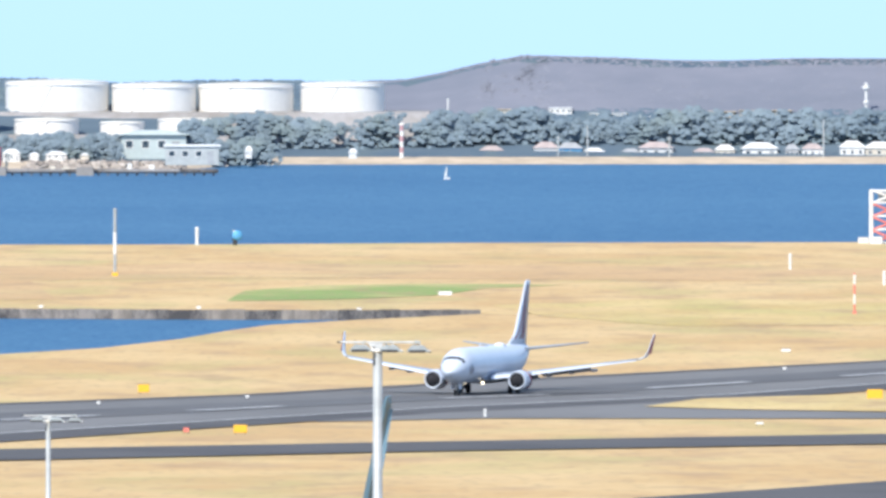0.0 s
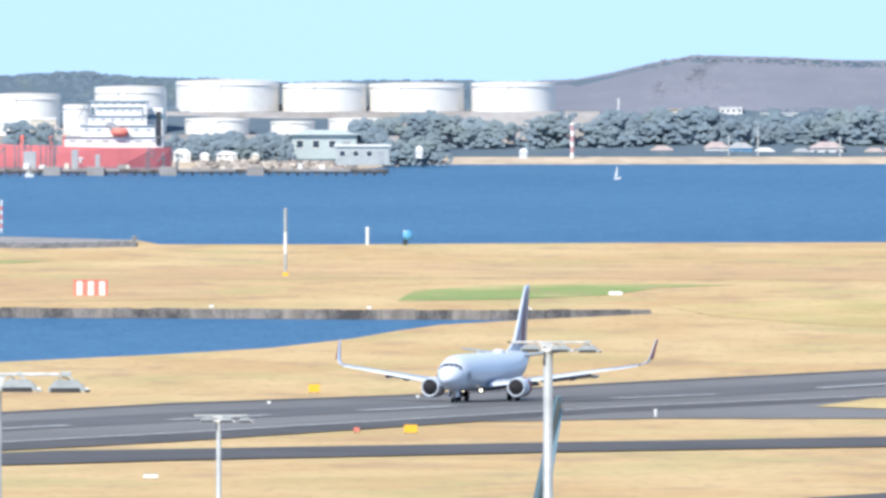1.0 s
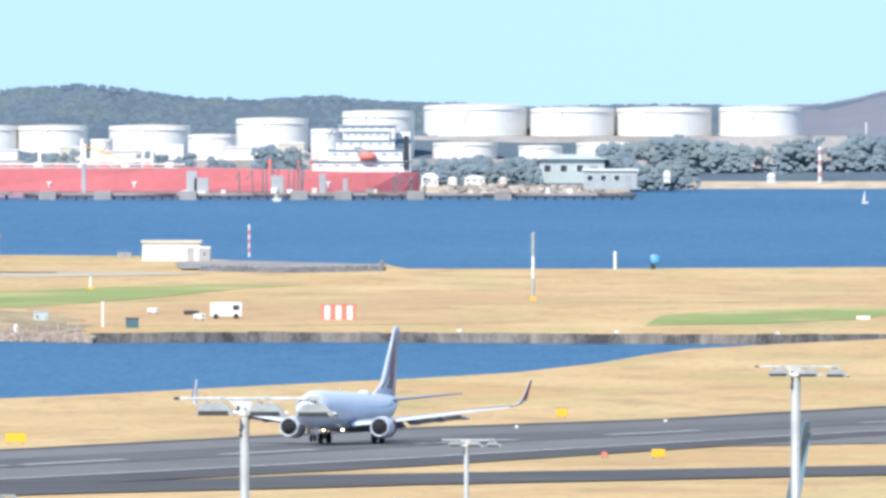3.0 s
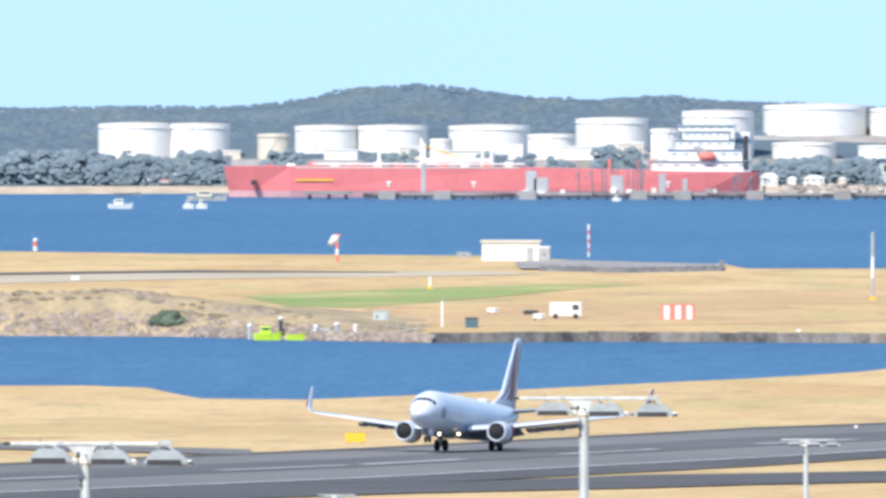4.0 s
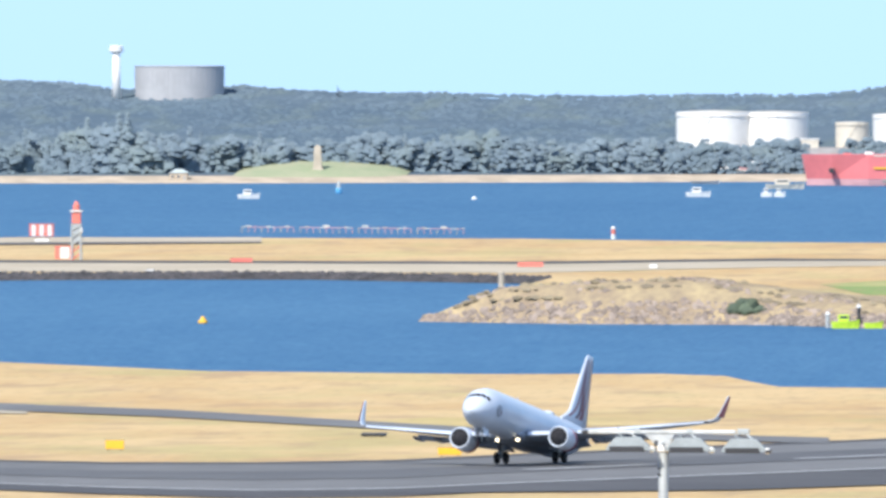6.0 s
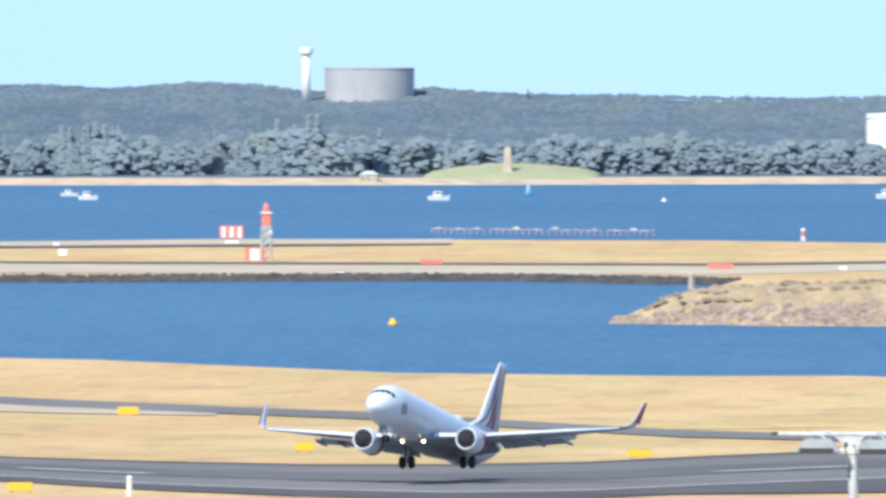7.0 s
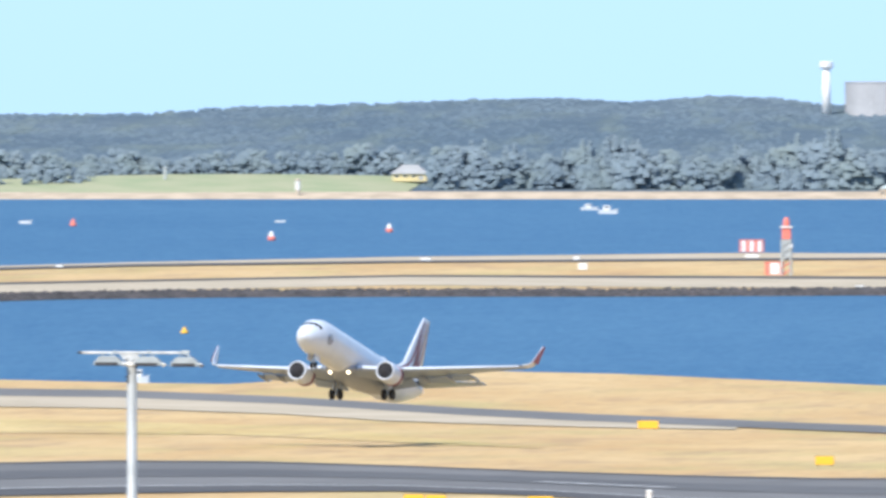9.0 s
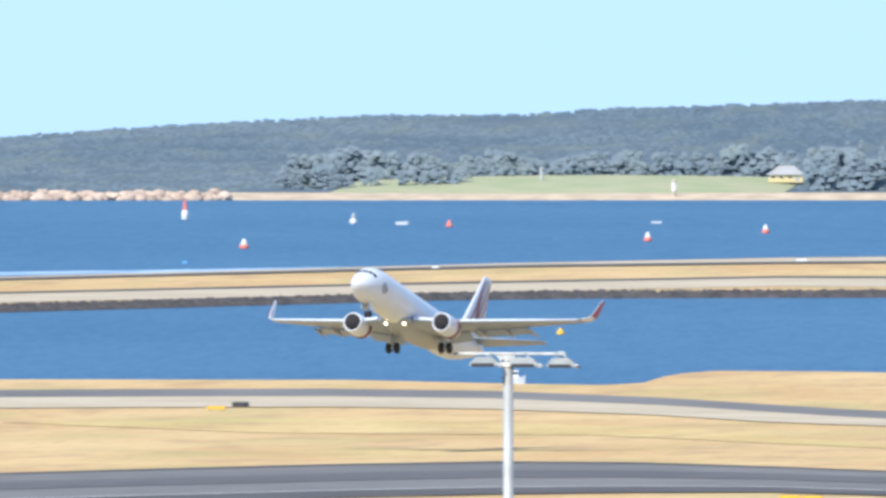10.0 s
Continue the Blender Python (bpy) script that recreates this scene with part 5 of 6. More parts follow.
def small_building(name, x, y, z, w, d, h, wall, roof, label, pitch=0.0, windows=2, door=True, category="house", group=""):
    """Walls, a flat or hipped roof, windows with frames, a door."""
    b = base(name, x, y, z, label, category, group)
    part("wall", box(bmesh.new(), -w / 2, w / 2, 0, d, -0.3, h), wall, b)
    o = 0.06 * w if pitch else 0.03 * w
    bm = bmesh.new()
    if pitch:
        loft(bm, [[(-w / 2 - o, -o, h), (w / 2 + o, -o, h), (w / 2 + o, d + o, h), (-w / 2 - o, d + o, h)], [(-w * 0.22, d * 0.4, h + pitch), (w * 0.22, d * 0.4, h + pitch), (w * 0.22, d * 0.6, h + pitch), (-w * 0.22, d * 0.6, h + pitch)]])
    else:
        box(bm, -w / 2 - o, w / 2 + o, -o, d + o, h, h + 0.12 * h)
    part("roof", bm, roof, b)
    for k in range(windows):
        cx = -w / 2 + w * (k + 0.5) / (windows + (1 if door else 0))
        f = part("window", box(bmesh.new(), cx - w * 0.06, cx + w * 0.06, -0.05, 0.0, h * 0.4, h * 0.78), "white_paint", b, "white window frame")
        part("pane", box(bmesh.new(), cx - w * 0.05, cx + w * 0.05, -0.08, -0.05, h * 0.44, h * 0.74), "window_glass", f, "dark glass")
    if door:
        part("door", box(bmesh.new(), w * 0.28, w * 0.40, -0.06, 0.0, 0, h * 0.72), "roof_grey", b)
    return b


small_building("airfield_hut", *(-114.2, 3608.1), -3.1, 9.53, 6, 2.99, "white_paint", "cream_paint", "low white flat-roofed equipment building", 0, 0, True, "building")
small_building("equipment_box", *(-108.3, 3595.9), -3.1, 1.86, 4, 2.24, "grey_concrete", "white_paint", "grey equipment cabin beside the white building", 0, 1, False, "cabin")
small_building("equipment_box", *(-123.2, 3645.1), -3.1, 2.27, 3, 0.76, "roof_grey", "roof_grey", "low grey cabinet on the grass", 0, 1, False, "cabinet")
small_building("equipment_box", *(68.2, 3536.8), -3.1, 1.65, 3, 0.82, "white_paint", "white_paint", "small white cabin at the tower's foot", 0, 1, False, "cabin")
small_building("equipment_box", *(70.1, 3530.8), -3.1, 2.01, 3, 1.01, "white_paint", "white_paint", "small white cabin at the tower's foot", 0, 1, False, "cabin")
small_building("equipment_box", *(-100.3, 2998.9), -3.1, 1.71, 2, 1.24, "teal_steel", "dark_metal", "dark steel container on the quay", 0, 0, False, "container")
small_building("quay_cabin", *(-114.1, 3032.8), -3.1, 2.04, 2, 1.57, "pale_green_paint", "lamp_grey", "pale green cabin on the quay", 0, 1, True, "cabin")


def truck(x, y, w, h, label, mat="white_paint"):
    t = base("vehicle", x, y, land_z(y), label, "vehicle", "vehicles on the quay")
    part("body", box(bmesh.new(), -w / 2, w / 2, 0, 2.0, h * 0.16, h, 0.08), mat, t)
    part("windscreen", box(bmesh.new(), w * 0.22, w * 0.42, -0.04, 0.0, h * 0.55, h * 0.85), "window_glass", t)
    for q in (-0.32, 0.32):
        part("wheel", turned(bmesh.new(), [(h * 0.13, -0.12), (h * 0.16, -0.08), (h * 0.16, 0.08), (h * 0.13, 0.12)], 14), "black_rubber", t).matrix_basis = pose(q * w, 0.05, h * 0.16, 90, 0, 0)


truck(*(-89.4, 3068.9), 4.45, 2.31, "white box truck parked on the gravel")
truck(*(-101.0, 3109.2), 1.61, 0.81, "small white car on the gravel")
truck(*(-92.9, 3059.9), 1.59, 0.87, "small white car on the gravel")
truck(*(-95.3, 3100.3), 2.09, 0.64, "dark low car on the gravel", "dark_metal")
truck(*(-303.5, 2509.2), 1.78, 0.64, "dark airfield vehicle on the taxiway", "dark_metal")
truck(*(-143.1, 2217.7), 2.55, 0.41, "dark low vehicle on the taxiway", "dark_metal")


# ---- boats and buoys ----
def boat(x, y, L, h, mat, label, cabin=True, mast_h=0.0, turn=0.0):
    b = base("boat", x, y, WATER_Z, label, "boat", "", "", turn)
    rings = []
    for t, w, up in ((-0.5, 0.13, 0.95), (-0.3, 0.17, 0.9), (0.1, 0.17, 0.95), (0.35, 0.1, 1.1), (0.5, 0.01, 1.3)):
        rings.append([(t * L, -w * L, h * up), (t * L, w * L, h * up), (t * L * 0.94, w * L * 0.6, -0.1 * h), (t * L * 0.94, -w * L * 0.6, -0.1 * h)])
    part("hull", loft(bmesh.new(), rings), mat, b, "", False)
    if cabin:
        c = part("cabin", box(bmesh.new(), -0.25 * L, 0.12 * L, -0.1 * L, 0.1 * L, h * 0.9, h * 1.9, 0.06), mat, b)
        part("window", box(bmesh.new(), -0.2 * L, 0.08 * L, -0.1 * L - 0.02, -0.1 * L, h * 1.35, h * 1.7), "window_glass", c)
    if mast_h:
        part("mast", tube(bmesh.new(), (0, 0, h), (0, 0, mast_h), 0.05, None, 8), "lamp_grey", b)
        part("sail", slab([(-0.05, 0, h * 1.3), (-L * 0.42, 0, h * 1.4), (-0.05, 0, mast_h * 0.97)], (0, 0.03, 0)), "white_paint", b, "white sail")
    return b


boat(-215.5, 4346.9, 4.96, 1.01, 'white_paint', 'white motor boat on the bay', True, 0)
boat(-201.9, 4347.6, 2.25, 0.9, 'white_paint', 'small white moored boat', True, 0)
boat(-199.3, 4347.7, 2.25, 0.9, 'white_paint', 'small white moored boat', True, 0)
boat(-303.1, 4314.3, 4.37, 0.94, 'white_paint', 'white motor boat on the bay', True, 0)
boat(-381.9, 4374.7, 3.51, 0.68, 'white_paint', 'white motor boat on the bay', True, 0)
boat(-373.3, 4318.6, 3.87, 0.87, 'white_paint', 'white motor boat beside another', True, 0)
boat(-471.7, 4159.0, 2.43, 0.65, 'white_paint', 'low white boat on the bay', False, 0)
boat(-425.1, 4183.9, 2.05, 0.43, 'white_paint', 'low white boat on the bay', False, 0)
boat(0.8, 4433.0, 1.38, 0.46, 'white_paint', 'small sailing boat with a white sail', False, 2.76)
boat(-119.7, 4468.3, 1.85, 0.69, 'white_paint', 'small white boat by the wharf', True, 0)
boat(-290.3, 2685.5, 2.24, 0.9, 'white_paint', 'white motor boat on the inlet', True, 0)
boat(*(-224.6, 4559.3), 5.91, 0.59, "roof_grey", "low dark barge moored off the beach", False)
boat(*(-204.0, 4474.6), 8.12, 1.04, "cream_paint", "pale flat work barge near the tanker", True)
boat(*(-126.5, 2954.7), 3.83, 1.0, "lime", "lime yellow work boat at the pontoon")
boat(*(-122.7, 2954.8), 2.61, 0.84, "lime", "lime yellow dinghy at the pontoon", False)


def buoy(x, y, r, h, mat, top, label):
    b = base("buoy", x, y, WATER_Z, label, "buoy", "buoys")
    part("float", turned(bmesh.new(), [(r * 0.6, -0.2), (r, 0.05 * h), (r, 0.35 * h), (r * 0.7, 0.45 * h)], 16), mat, b, "", True)
    part("cage", turned(bmesh.new(), [(r * 0.7, 0.45 * h), (r * 0.4, 0.85 * h), (r * 0.15, h)], 12), top, b)


buoy(-401.6, 3936.9, 0.72, 1.76, 'orange_red', 'white_paint', 'red and white channel buoy')
buoy(-390.7, 4046.4, 0.68, 1.7, 'orange_red', 'white_paint', 'red and white channel buoy')
buoy(-459.0, 4127.3, 0.64, 1.44, 'orange_red', 'orange_red', 'red channel buoy on the bay')
buoy(-463.4, 3837.6, 0.82, 1.79, 'orange_red', 'white_paint', 'red and white channel buoy')
buoy(-482.6, 4172.2, 0.65, 2.11, 'white_paint', 'lamp_grey', 'white channel marker on the bay')
buoy(-522.0, 4226.7, 0.65, 4.09, 'white_paint', 'orange_red', 'tall red and white channel marker')
buoy(-216.2, 2987.0, 0.65, 1.0, 'yellow_sign', 'yellow_sign', 'yellow buoy on the inlet')
buoy(-320.4, 3021.2, 0.55, 0.92, 'yellow_sign', 'yellow_sign', 'yellow buoy on the inlet')
buoy(-290.6, 4395.0, 0.65, 2.59, 'blue_paint', 'lamp_grey', 'pale blue channel marker')
buoy(-257.7, 4303.3, 0.55, 0.66, 'white_paint', 'white_paint', 'small white mooring buoy')
buoy(-452.9, 3667.1, 0.58, 0.43, 'blue_paint', 'blue_paint', 'small green-blue buoy on the bay')


def pontoon():
    x, y = (-119.6, 2959.0)
    p = base("pontoon", x, y, WATER_Z, "pale grey floating pontoon with mooring piles at the quay", "pontoon")
    w = 11.5
    for k in range(6):
        part("deck", box(bmesh.new(), -w * 0.85 + w * 1.35 * k / 6, -w * 0.85 + w * 1.35 * (k + 1) / 6 - 0.06, 0.8, 2.6, -0.2, 0.42, 0.04), "lamp_grey", p)
    for q, h, m in ((-0.83, 1.7, "lamp_grey"), (-0.46, 2.7, "dark_metal"), (-0.05, 1.6, "white_paint"), (0.2, 1.9, "lamp_grey"), (0.42, 1.6, "white_paint")):
        pile = part("pile", tube(bmesh.new(), (q * w, 0.7, -0.5), (q * w, 0.7, h), 0.26, None, 10), m, p)
        part("cap", turned(bmesh.new(), [(0.3, h), (0.36, h + 0.2), (0.1, h + 0.5)], 10, "Z", (q * w, 0.7, 0)), "white_paint", pile)
    part("gangway", slab([(w * 0.3, 1.0, 0.45), (w * 0.3, 2.2, 0.45), (w * 1.15, 4.2, 1.5), (w * 1.15, 3.0, 1.5)], (0, 0, -0.15)), "lamp_grey", p, "pale grey gangway")
    for k in range(8):
        q = k / 7
        part("rail_post", tube(bmesh.new(), (w * (0.3 + 0.85 * q), 1.0 + 2.0 * q, 0.45 + 1.05 * q), (w * (0.3 + 0.85 * q), 1.0 + 2.0 * q, 1.5 + 1.05 * q), 0.05, None, 6), "lamp_grey", p)
    part("cabin", box(bmesh.new(), -0.1 * w, 0.12 * w, 1.0, 2.4, 0.42, 1.5, 0.05), "lamp_grey", p)


pontoon()


def approach_lights():
    """Jetty of approach lights in the bay: posts, a rail and lamp bars."""
    x0, y0 = (-271.9, 3852.4)
    x1, y1 = (-231.2, 3829.3)
    a = base("approach_light_jetty", x0, y0, WATER_Z, "pale red jetty of approach lights standing in the bay", "jetty")
    n = 34
    rnd = random.Random(12)
    for k in range(n + 1):
        x, y = (x1 - x0) * k / n, (y1 - y0) * k / n
        part("post", tube(bmesh.new(), (x, y, -0.5), (x, y, rnd.uniform(0.7, 1.2)), 0.09, None, 6), "pink_hull" if k % 3 else "sand", a, "")
        if k < n and k % 9 != 8:
            part("rail", tube(bmesh.new(), (x, y, 0.95), (x + (x1 - x0) / n, y + (y1 - y0) / n, 0.95), 0.07, None, 6), "pink_hull" if k % 4 else "cream_paint", a)
        if k % 3 == 1:
            w = rnd.uniform(0.25, 0.6)
            part("lamp_bar", box(bmesh.new(), x - w, x + w, y - 0.15, y + 0.15, 1.0, 1.15 + rnd.uniform(0, 0.4) * (k % 2), 0.04), rnd.choice(("cream_paint", "sand", "lamp_grey")), a, "pale lamp bar")


approach_lights()
bm = bmesh.new()
bm.faces.new([bm.verts.new((x, y, WATER_Z + 0.05)) for x, y in ((-471.9, 3566.8), (-439.9, 3604.0), (-417.7, 3635.5), (-436.5, 3575.5), (-467.1, 3530.3))])
tagged(part("water_wake", bm, "foam"), "pale streak of foam on the bay", "foam", kind="structure")


# ---- the tanker and its wharf ----
def tanker():
    bx, sx, y = -202.5, -92.0, 4540
    L = sx - bx
    s = base("oil_tanker", bx, y, WATER_Z, "long red oil tanker moored at a wharf, white superstructure aft", "ship")
    deck = 6.18
    def ring(t, w, low, z1, z0, rake=0.0):
        return [(t * L - rake, -w, z1), (t * L - rake, w, z1), (t * L, w * low, z0), (t * L, -w * low, z0)]
    prof = ((0.0, 0.3, 0.3), (0.012, 2.2, 0.5), (0.05, 5.5, 0.7), (0.12, 8, 0.95), (0.55, 8, 1), (0.9, 8, 0.95), (0.97, 7, 0.8), (1.0, 6, 0.7))
    part("hull", loft(bmesh.new(), [ring(t, w, l, deck * (1.04 if t < 0.13 else 1.0 if t < 0.56 else 0.86), 1.35, 1.0 - t if t < 0.05 else 0) for t, w, l in prof]), "red_hull", s, "red painted topsides")
    part("lower_hull", loft(bmesh.new(), [ring(t, w * l * 0.995, 0.9, 1.4, -1.5) for t, w, l in prof]), "pink_hull", s, "faded red lower hull")
    part("white_band", box(bmesh.new(), 0.13 * L, 0.55 * L, -8.06, -8.0, deck * 0.98, deck * 1.02), "cream_paint", s)
    for k in range(12):
        t = 0.07 + k * 0.041
        part("hatch", box(bmesh.new(), t * L, t * L + 1.8, -4, 0, deck, deck + 0.5 + 0.3 * (k % 3), 0.08), "white_paint" if k % 2 else "red_hull", s)
    part("deck_pipe", tube(bmesh.new(), (0.16 * L, -5, deck + 0.7), (0.56 * L, -5, deck + 0.7), 0.18, None, 8), "white_paint", s, "white deck pipe")
    for t, h in ((0.285, 5.0), (0.365, 6.0), (0.37, 5.0), (0.48, 5.0), (0.497, 4.6)):
        part("derrick_post", box(bmesh.new(), t * L - 0.32, t * L + 0.32, -3, -2.4, deck, deck + h, 0.05), "white_paint", s, "white derrick post")
    part("derrick_beam", box(bmesh.new(), 0.365 * L, 0.5 * L, -3.1, -2.5, deck + 1.1, deck + 1.9, 0.05), "white_paint", s, "white derrick beam")
    part("boom", tube(bmesh.new(), (0.37 * L, -3, deck + 4.5), (0.44 * L, -3, deck + 2), 0.14, None, 8), "yellow_sign", s)
    part("boom", tube(bmesh.new(), (0.76 * L, -3, deck + 5), (0.82 * L, -3, deck + 1.2), 0.14, None, 8), "cream_paint", s)
    # white house aft, in tiers
    d = deck * 0.86
    for i, (t0, t1, z0, z1) in enumerate(((0.80, 0.985, 0, 2.2), (0.83, 0.97, 2.2, 4.6), (0.845, 0.955, 4.6, 6.6), (0.86, 0.945, 6.6, 8.4), (0.85, 0.955, 8.4, 9.6))):
        tier = part("tier", box(bmesh.new(), t0 * L, t1 * L, -6.5, 6.5, d + z0, d + z1, 0.05), "white_paint", s, "white deck house tier")
        part("rail", box(bmesh.new(), t0 * L - 0.4, t1 * L + 0.4, -6.9, 6.9, d + z1, d + z1 + 0.12), "lamp_grey", tier)
        n = 6
        for k in range(n):
            w = (t1 - t0) * L / n
            x = t0 * L + w * (k + 0.3)
            part("window", box(bmesh.new(), x, x + w * 0.4, -6.54, -6.5, d + z0 + (z1 - z0) * 0.5, d + z0 + (z1 - z0) * 0.7), "roof_grey", tier)
    part("funnel", box(bmesh.new(), 0.955 * L, 0.985 * L, -2, 2, d + 2, d + 8.2, 0.3), "white_paint", s, "white funnel")
    part("funnel_band", box(bmesh.new(), 0.954 * L, 0.986 * L, -2.05, 2.05, d + 5.9, d + 6.9), "slate_blue", s)
    part("lifeboat", turned(bmesh.new(), [(0.1, -2), (0.8, -1.4), (0.9, 1.0), (0.1, 1.8)], 12, "X", (0.905 * L, -7.3, d + 3.2)), "orange_red", s, "red lifeboat", True)
    part("slide", slab([(0.875 * L, -6.9, d + 5.2), (0.89 * L, -6.9, d + 5.4), (0.93 * L, -6.9, d + 2.2), (0.915 * L, -6.9, d + 2.0)], (0, -0.1, 0)), "roof_grey", s, "grey boat ramp")
    part("radar_mast", tube(bmesh.new(), (0.9 * L, 0, d + 9.6), (0.9 * L, 0, d + 12), 0.15, None, 8), "lamp_grey", s)
    part("stern_frame", box(bmesh.new(), 0.972 * L, 0.982 * L, -6.8, -6.4, d + 0.5, d + 7.5), "dark_metal", s)
    for t in (0.72, 0.775, 0.80):
        part("vent", tube(bmesh.new(), (t * L, -5, d), (t * L, -5, d + 2.6), 0.45, None, 10), "orange_red", s, "red ventilator")
    # draught marks and the line of writing, as plain bars
    for t in (0.305, 0.465, 0.83):
        part("mark", box(bmesh.new(), t * L - 0.55, t * L + 0.55, -8.06, -8.0, 3.0, 3.35), "white_paint", s)
        part("mark", box(bmesh.new(), t * L - 0.16, t * L + 0.16, -8.06, -8.0, 2.1, 3.0), "white_paint", s)
    part("writing_bar", box(bmesh.new(), 0.13 * L, 0.2 * L, -8.06, -8.0, 3.4, 3.8), "yellow_sign", s, "yellow bar of writing")
    part("anchor", box(bmesh.new(), 0.045 * L, 0.055 * L, -7.0, -5.0, 2.6, 3.6, 0.1), "dark_metal", s)


tanker()


def wharf():
    x0, x1, y = -172.8, -46.3, 4496
    top = 1.31
    w = base("wharf", x0, y, WATER_Z, "long grey timber and concrete wharf on piles", "wharf")
    n = 16
    L = (x1 - x0) / n
    for k in range(n):
        part("deck", box(bmesh.new(), k * L, (k + 1) * L - 0.08, 0, 5, top - 0.5, top, 0.04), "concrete" if k % 3 else "wall_concrete", w)
        part("beam", box(bmesh.new(), k * L, (k + 1) * L - 0.08, 0.1, 0.4, top - 0.85, top - 0.52), "dark_metal", w)
    for k in range(64):
        x = (x1 - x0) * (k + 0.5) / 64
        part("pile", tube(bmesh.new(), (x, 0.5, -1), (x, 0.5, top - 0.5), 0.22, None, 8), "shade_dark_rock" if k % 4 else "concrete", w)
    for x in (5, 16.4, 34, 57, 66, 81, 99):
        part("dolphin", box(bmesh.new(), x - 1.8, x + 1.8, -1.2, 1.2, -1, top + 0.5, 0.1), "concrete", w, "pale concrete mooring dolphin")
    rnd = random.Random(2)
    for k in range(18):
        x = rnd.uniform(44, 58) if k < 12 else rnd.uniform(70, 84)
        h = rnd.uniform(4.5, 9.5) if k < 12 else rnd.uniform(2, 5)
        a = part("loading_arm", tube(bmesh.new(), (x, 3, top), (x + rnd.uniform(-0.5, 0.5), 3, top + h), 0.16, 0.1, 6), "dark_teal", w, "grey-green loading arm")
        part("elbow", tube(bmesh.new(), (x, 3, top + h), (x + rnd.uniform(-2, 2), 2.5, top + h * 0.6), 0.12, None, 6), "dark_teal", a)
    for k in range(12):
        x = rnd.uniform(28, (x1 - x0) - 14)
        part("crate", box(bmesh.new(), x, x + rnd.uniform(0.8, 2.6), 1, 3, top, top + rnd.uniform(0.4, 1.2), 0.05), rnd.choice(("white_paint", "cream_paint", "roof_grey", "concrete")), w)
    for x, w0, h in ((-160.4 - x0, 0.9, 6.2), (-138.1 - x0, 2.2, 4.6), (-136.1 - x0, 3.0, 3.2), (-120.4 - x0, 2.6, 3.6), (-111.1 - x0, 1.4, 4.0), (-106.4 - x0, 1.0, 3.0)):
        part("jetty_tower", box(bmesh.new(), x - w0 / 2, x + w0 / 2, 2.0, 3.4, top, top + h, 0.06), "grey_concrete", w, "pale grey jetty tower")
    part("mooring_platform", box(bmesh.new(), -12, -2.5, 0, 4, top - 0.3, top + 0.4, 0.05), "concrete", w)
    for x in (-11, -7, -3.5):
        part("pile", tube(bmesh.new(), (x, 1, -1), (x, 1, top), 0.3, None, 8), "shade_dark_rock", w)


wharf()
small_building("wharf_building", *(-52.5, 4561.7), -2.31, 11.23, 5, 3.55, "lamp_grey", "white_paint", "long white two-storey wharf building", 0, 3, True, "building")
small_building("terminal_shed", *(-61.5, 4635.6), -1.87, 13.81, 8, 4.8, "pale_green_paint", "pale_green_paint", "large pale green industrial shed", 1.0, 3, True, "shed")
for x, y, z, w, h, m in (
    (-82.0, 4624.3, -2.22, 4.31, 1.68, 'white_paint'),
    (-86.7, 4624.2, -2.22, 1.92, 1.44, 'white_paint'),
    (-91.5, 4624.1, -2.46, 3.59, 2.4, 'white_paint'),
    (-76.0, 4624.4, -1.86, 1.68, 0.96, 'cream_paint'),
    (-41.2, 4624.8, -1.62, 1.44, 2.16, 'white_paint'),
    (-19.1, 4625.0, -1.62, 1.68, 1.68, 'white_paint'),
    (-223.9, 4619.6, -2.34, 3.12, 1.2, 'cream_paint'),
    (-219.7, 4619.8, -2.58, 2.4, 1.2, 'cream_paint'),
    (-217.9, 4619.9, -1.62, 4.79, 1.68, 'pink_hull'),
):
    small_building("shore_house", x, y, z, w, 3, h * 0.65, m, "white_paint", "small pale house behind the far shore", h * 0.4, 2, True, "house", "shore houses")
for x, y, w, h, wall in ((-184, 4664, 7.0, 2.0, "white_paint"), (-169, 4663, 5.0, 2.6, "cream_paint"), (-157, 4664, 8.5, 1.8, "white_paint"), (-147, 4663, 4.0, 3.0, "white_paint"),
                         (-133, 4664, 6.5, 2.6, "white_paint"), (-122, 4665, 5.5, 3.4, "cream_paint"), (-110, 4664, 7.5, 2.2, "white_paint"), (-99, 4663, 5.0, 2.8, "white_paint"), (-208, 4664, 5.0, 1.8, "cream_paint")):
    small_building("terminal_building", x, y, 2.44, w, 3, h, wall, "white_paint", "low pale terminal building before the tanks", 0, 0, False, "building", "terminal buildings")
rocks_along("bank_rubble", [(-88.5, 4589.1), (-69.4, 4589.5), (-53.9, 4584.7)], 9, 0.25, 0.85, -4, -2.2, 6, "rubble", "pale rubble bank behind the wharf", 8)

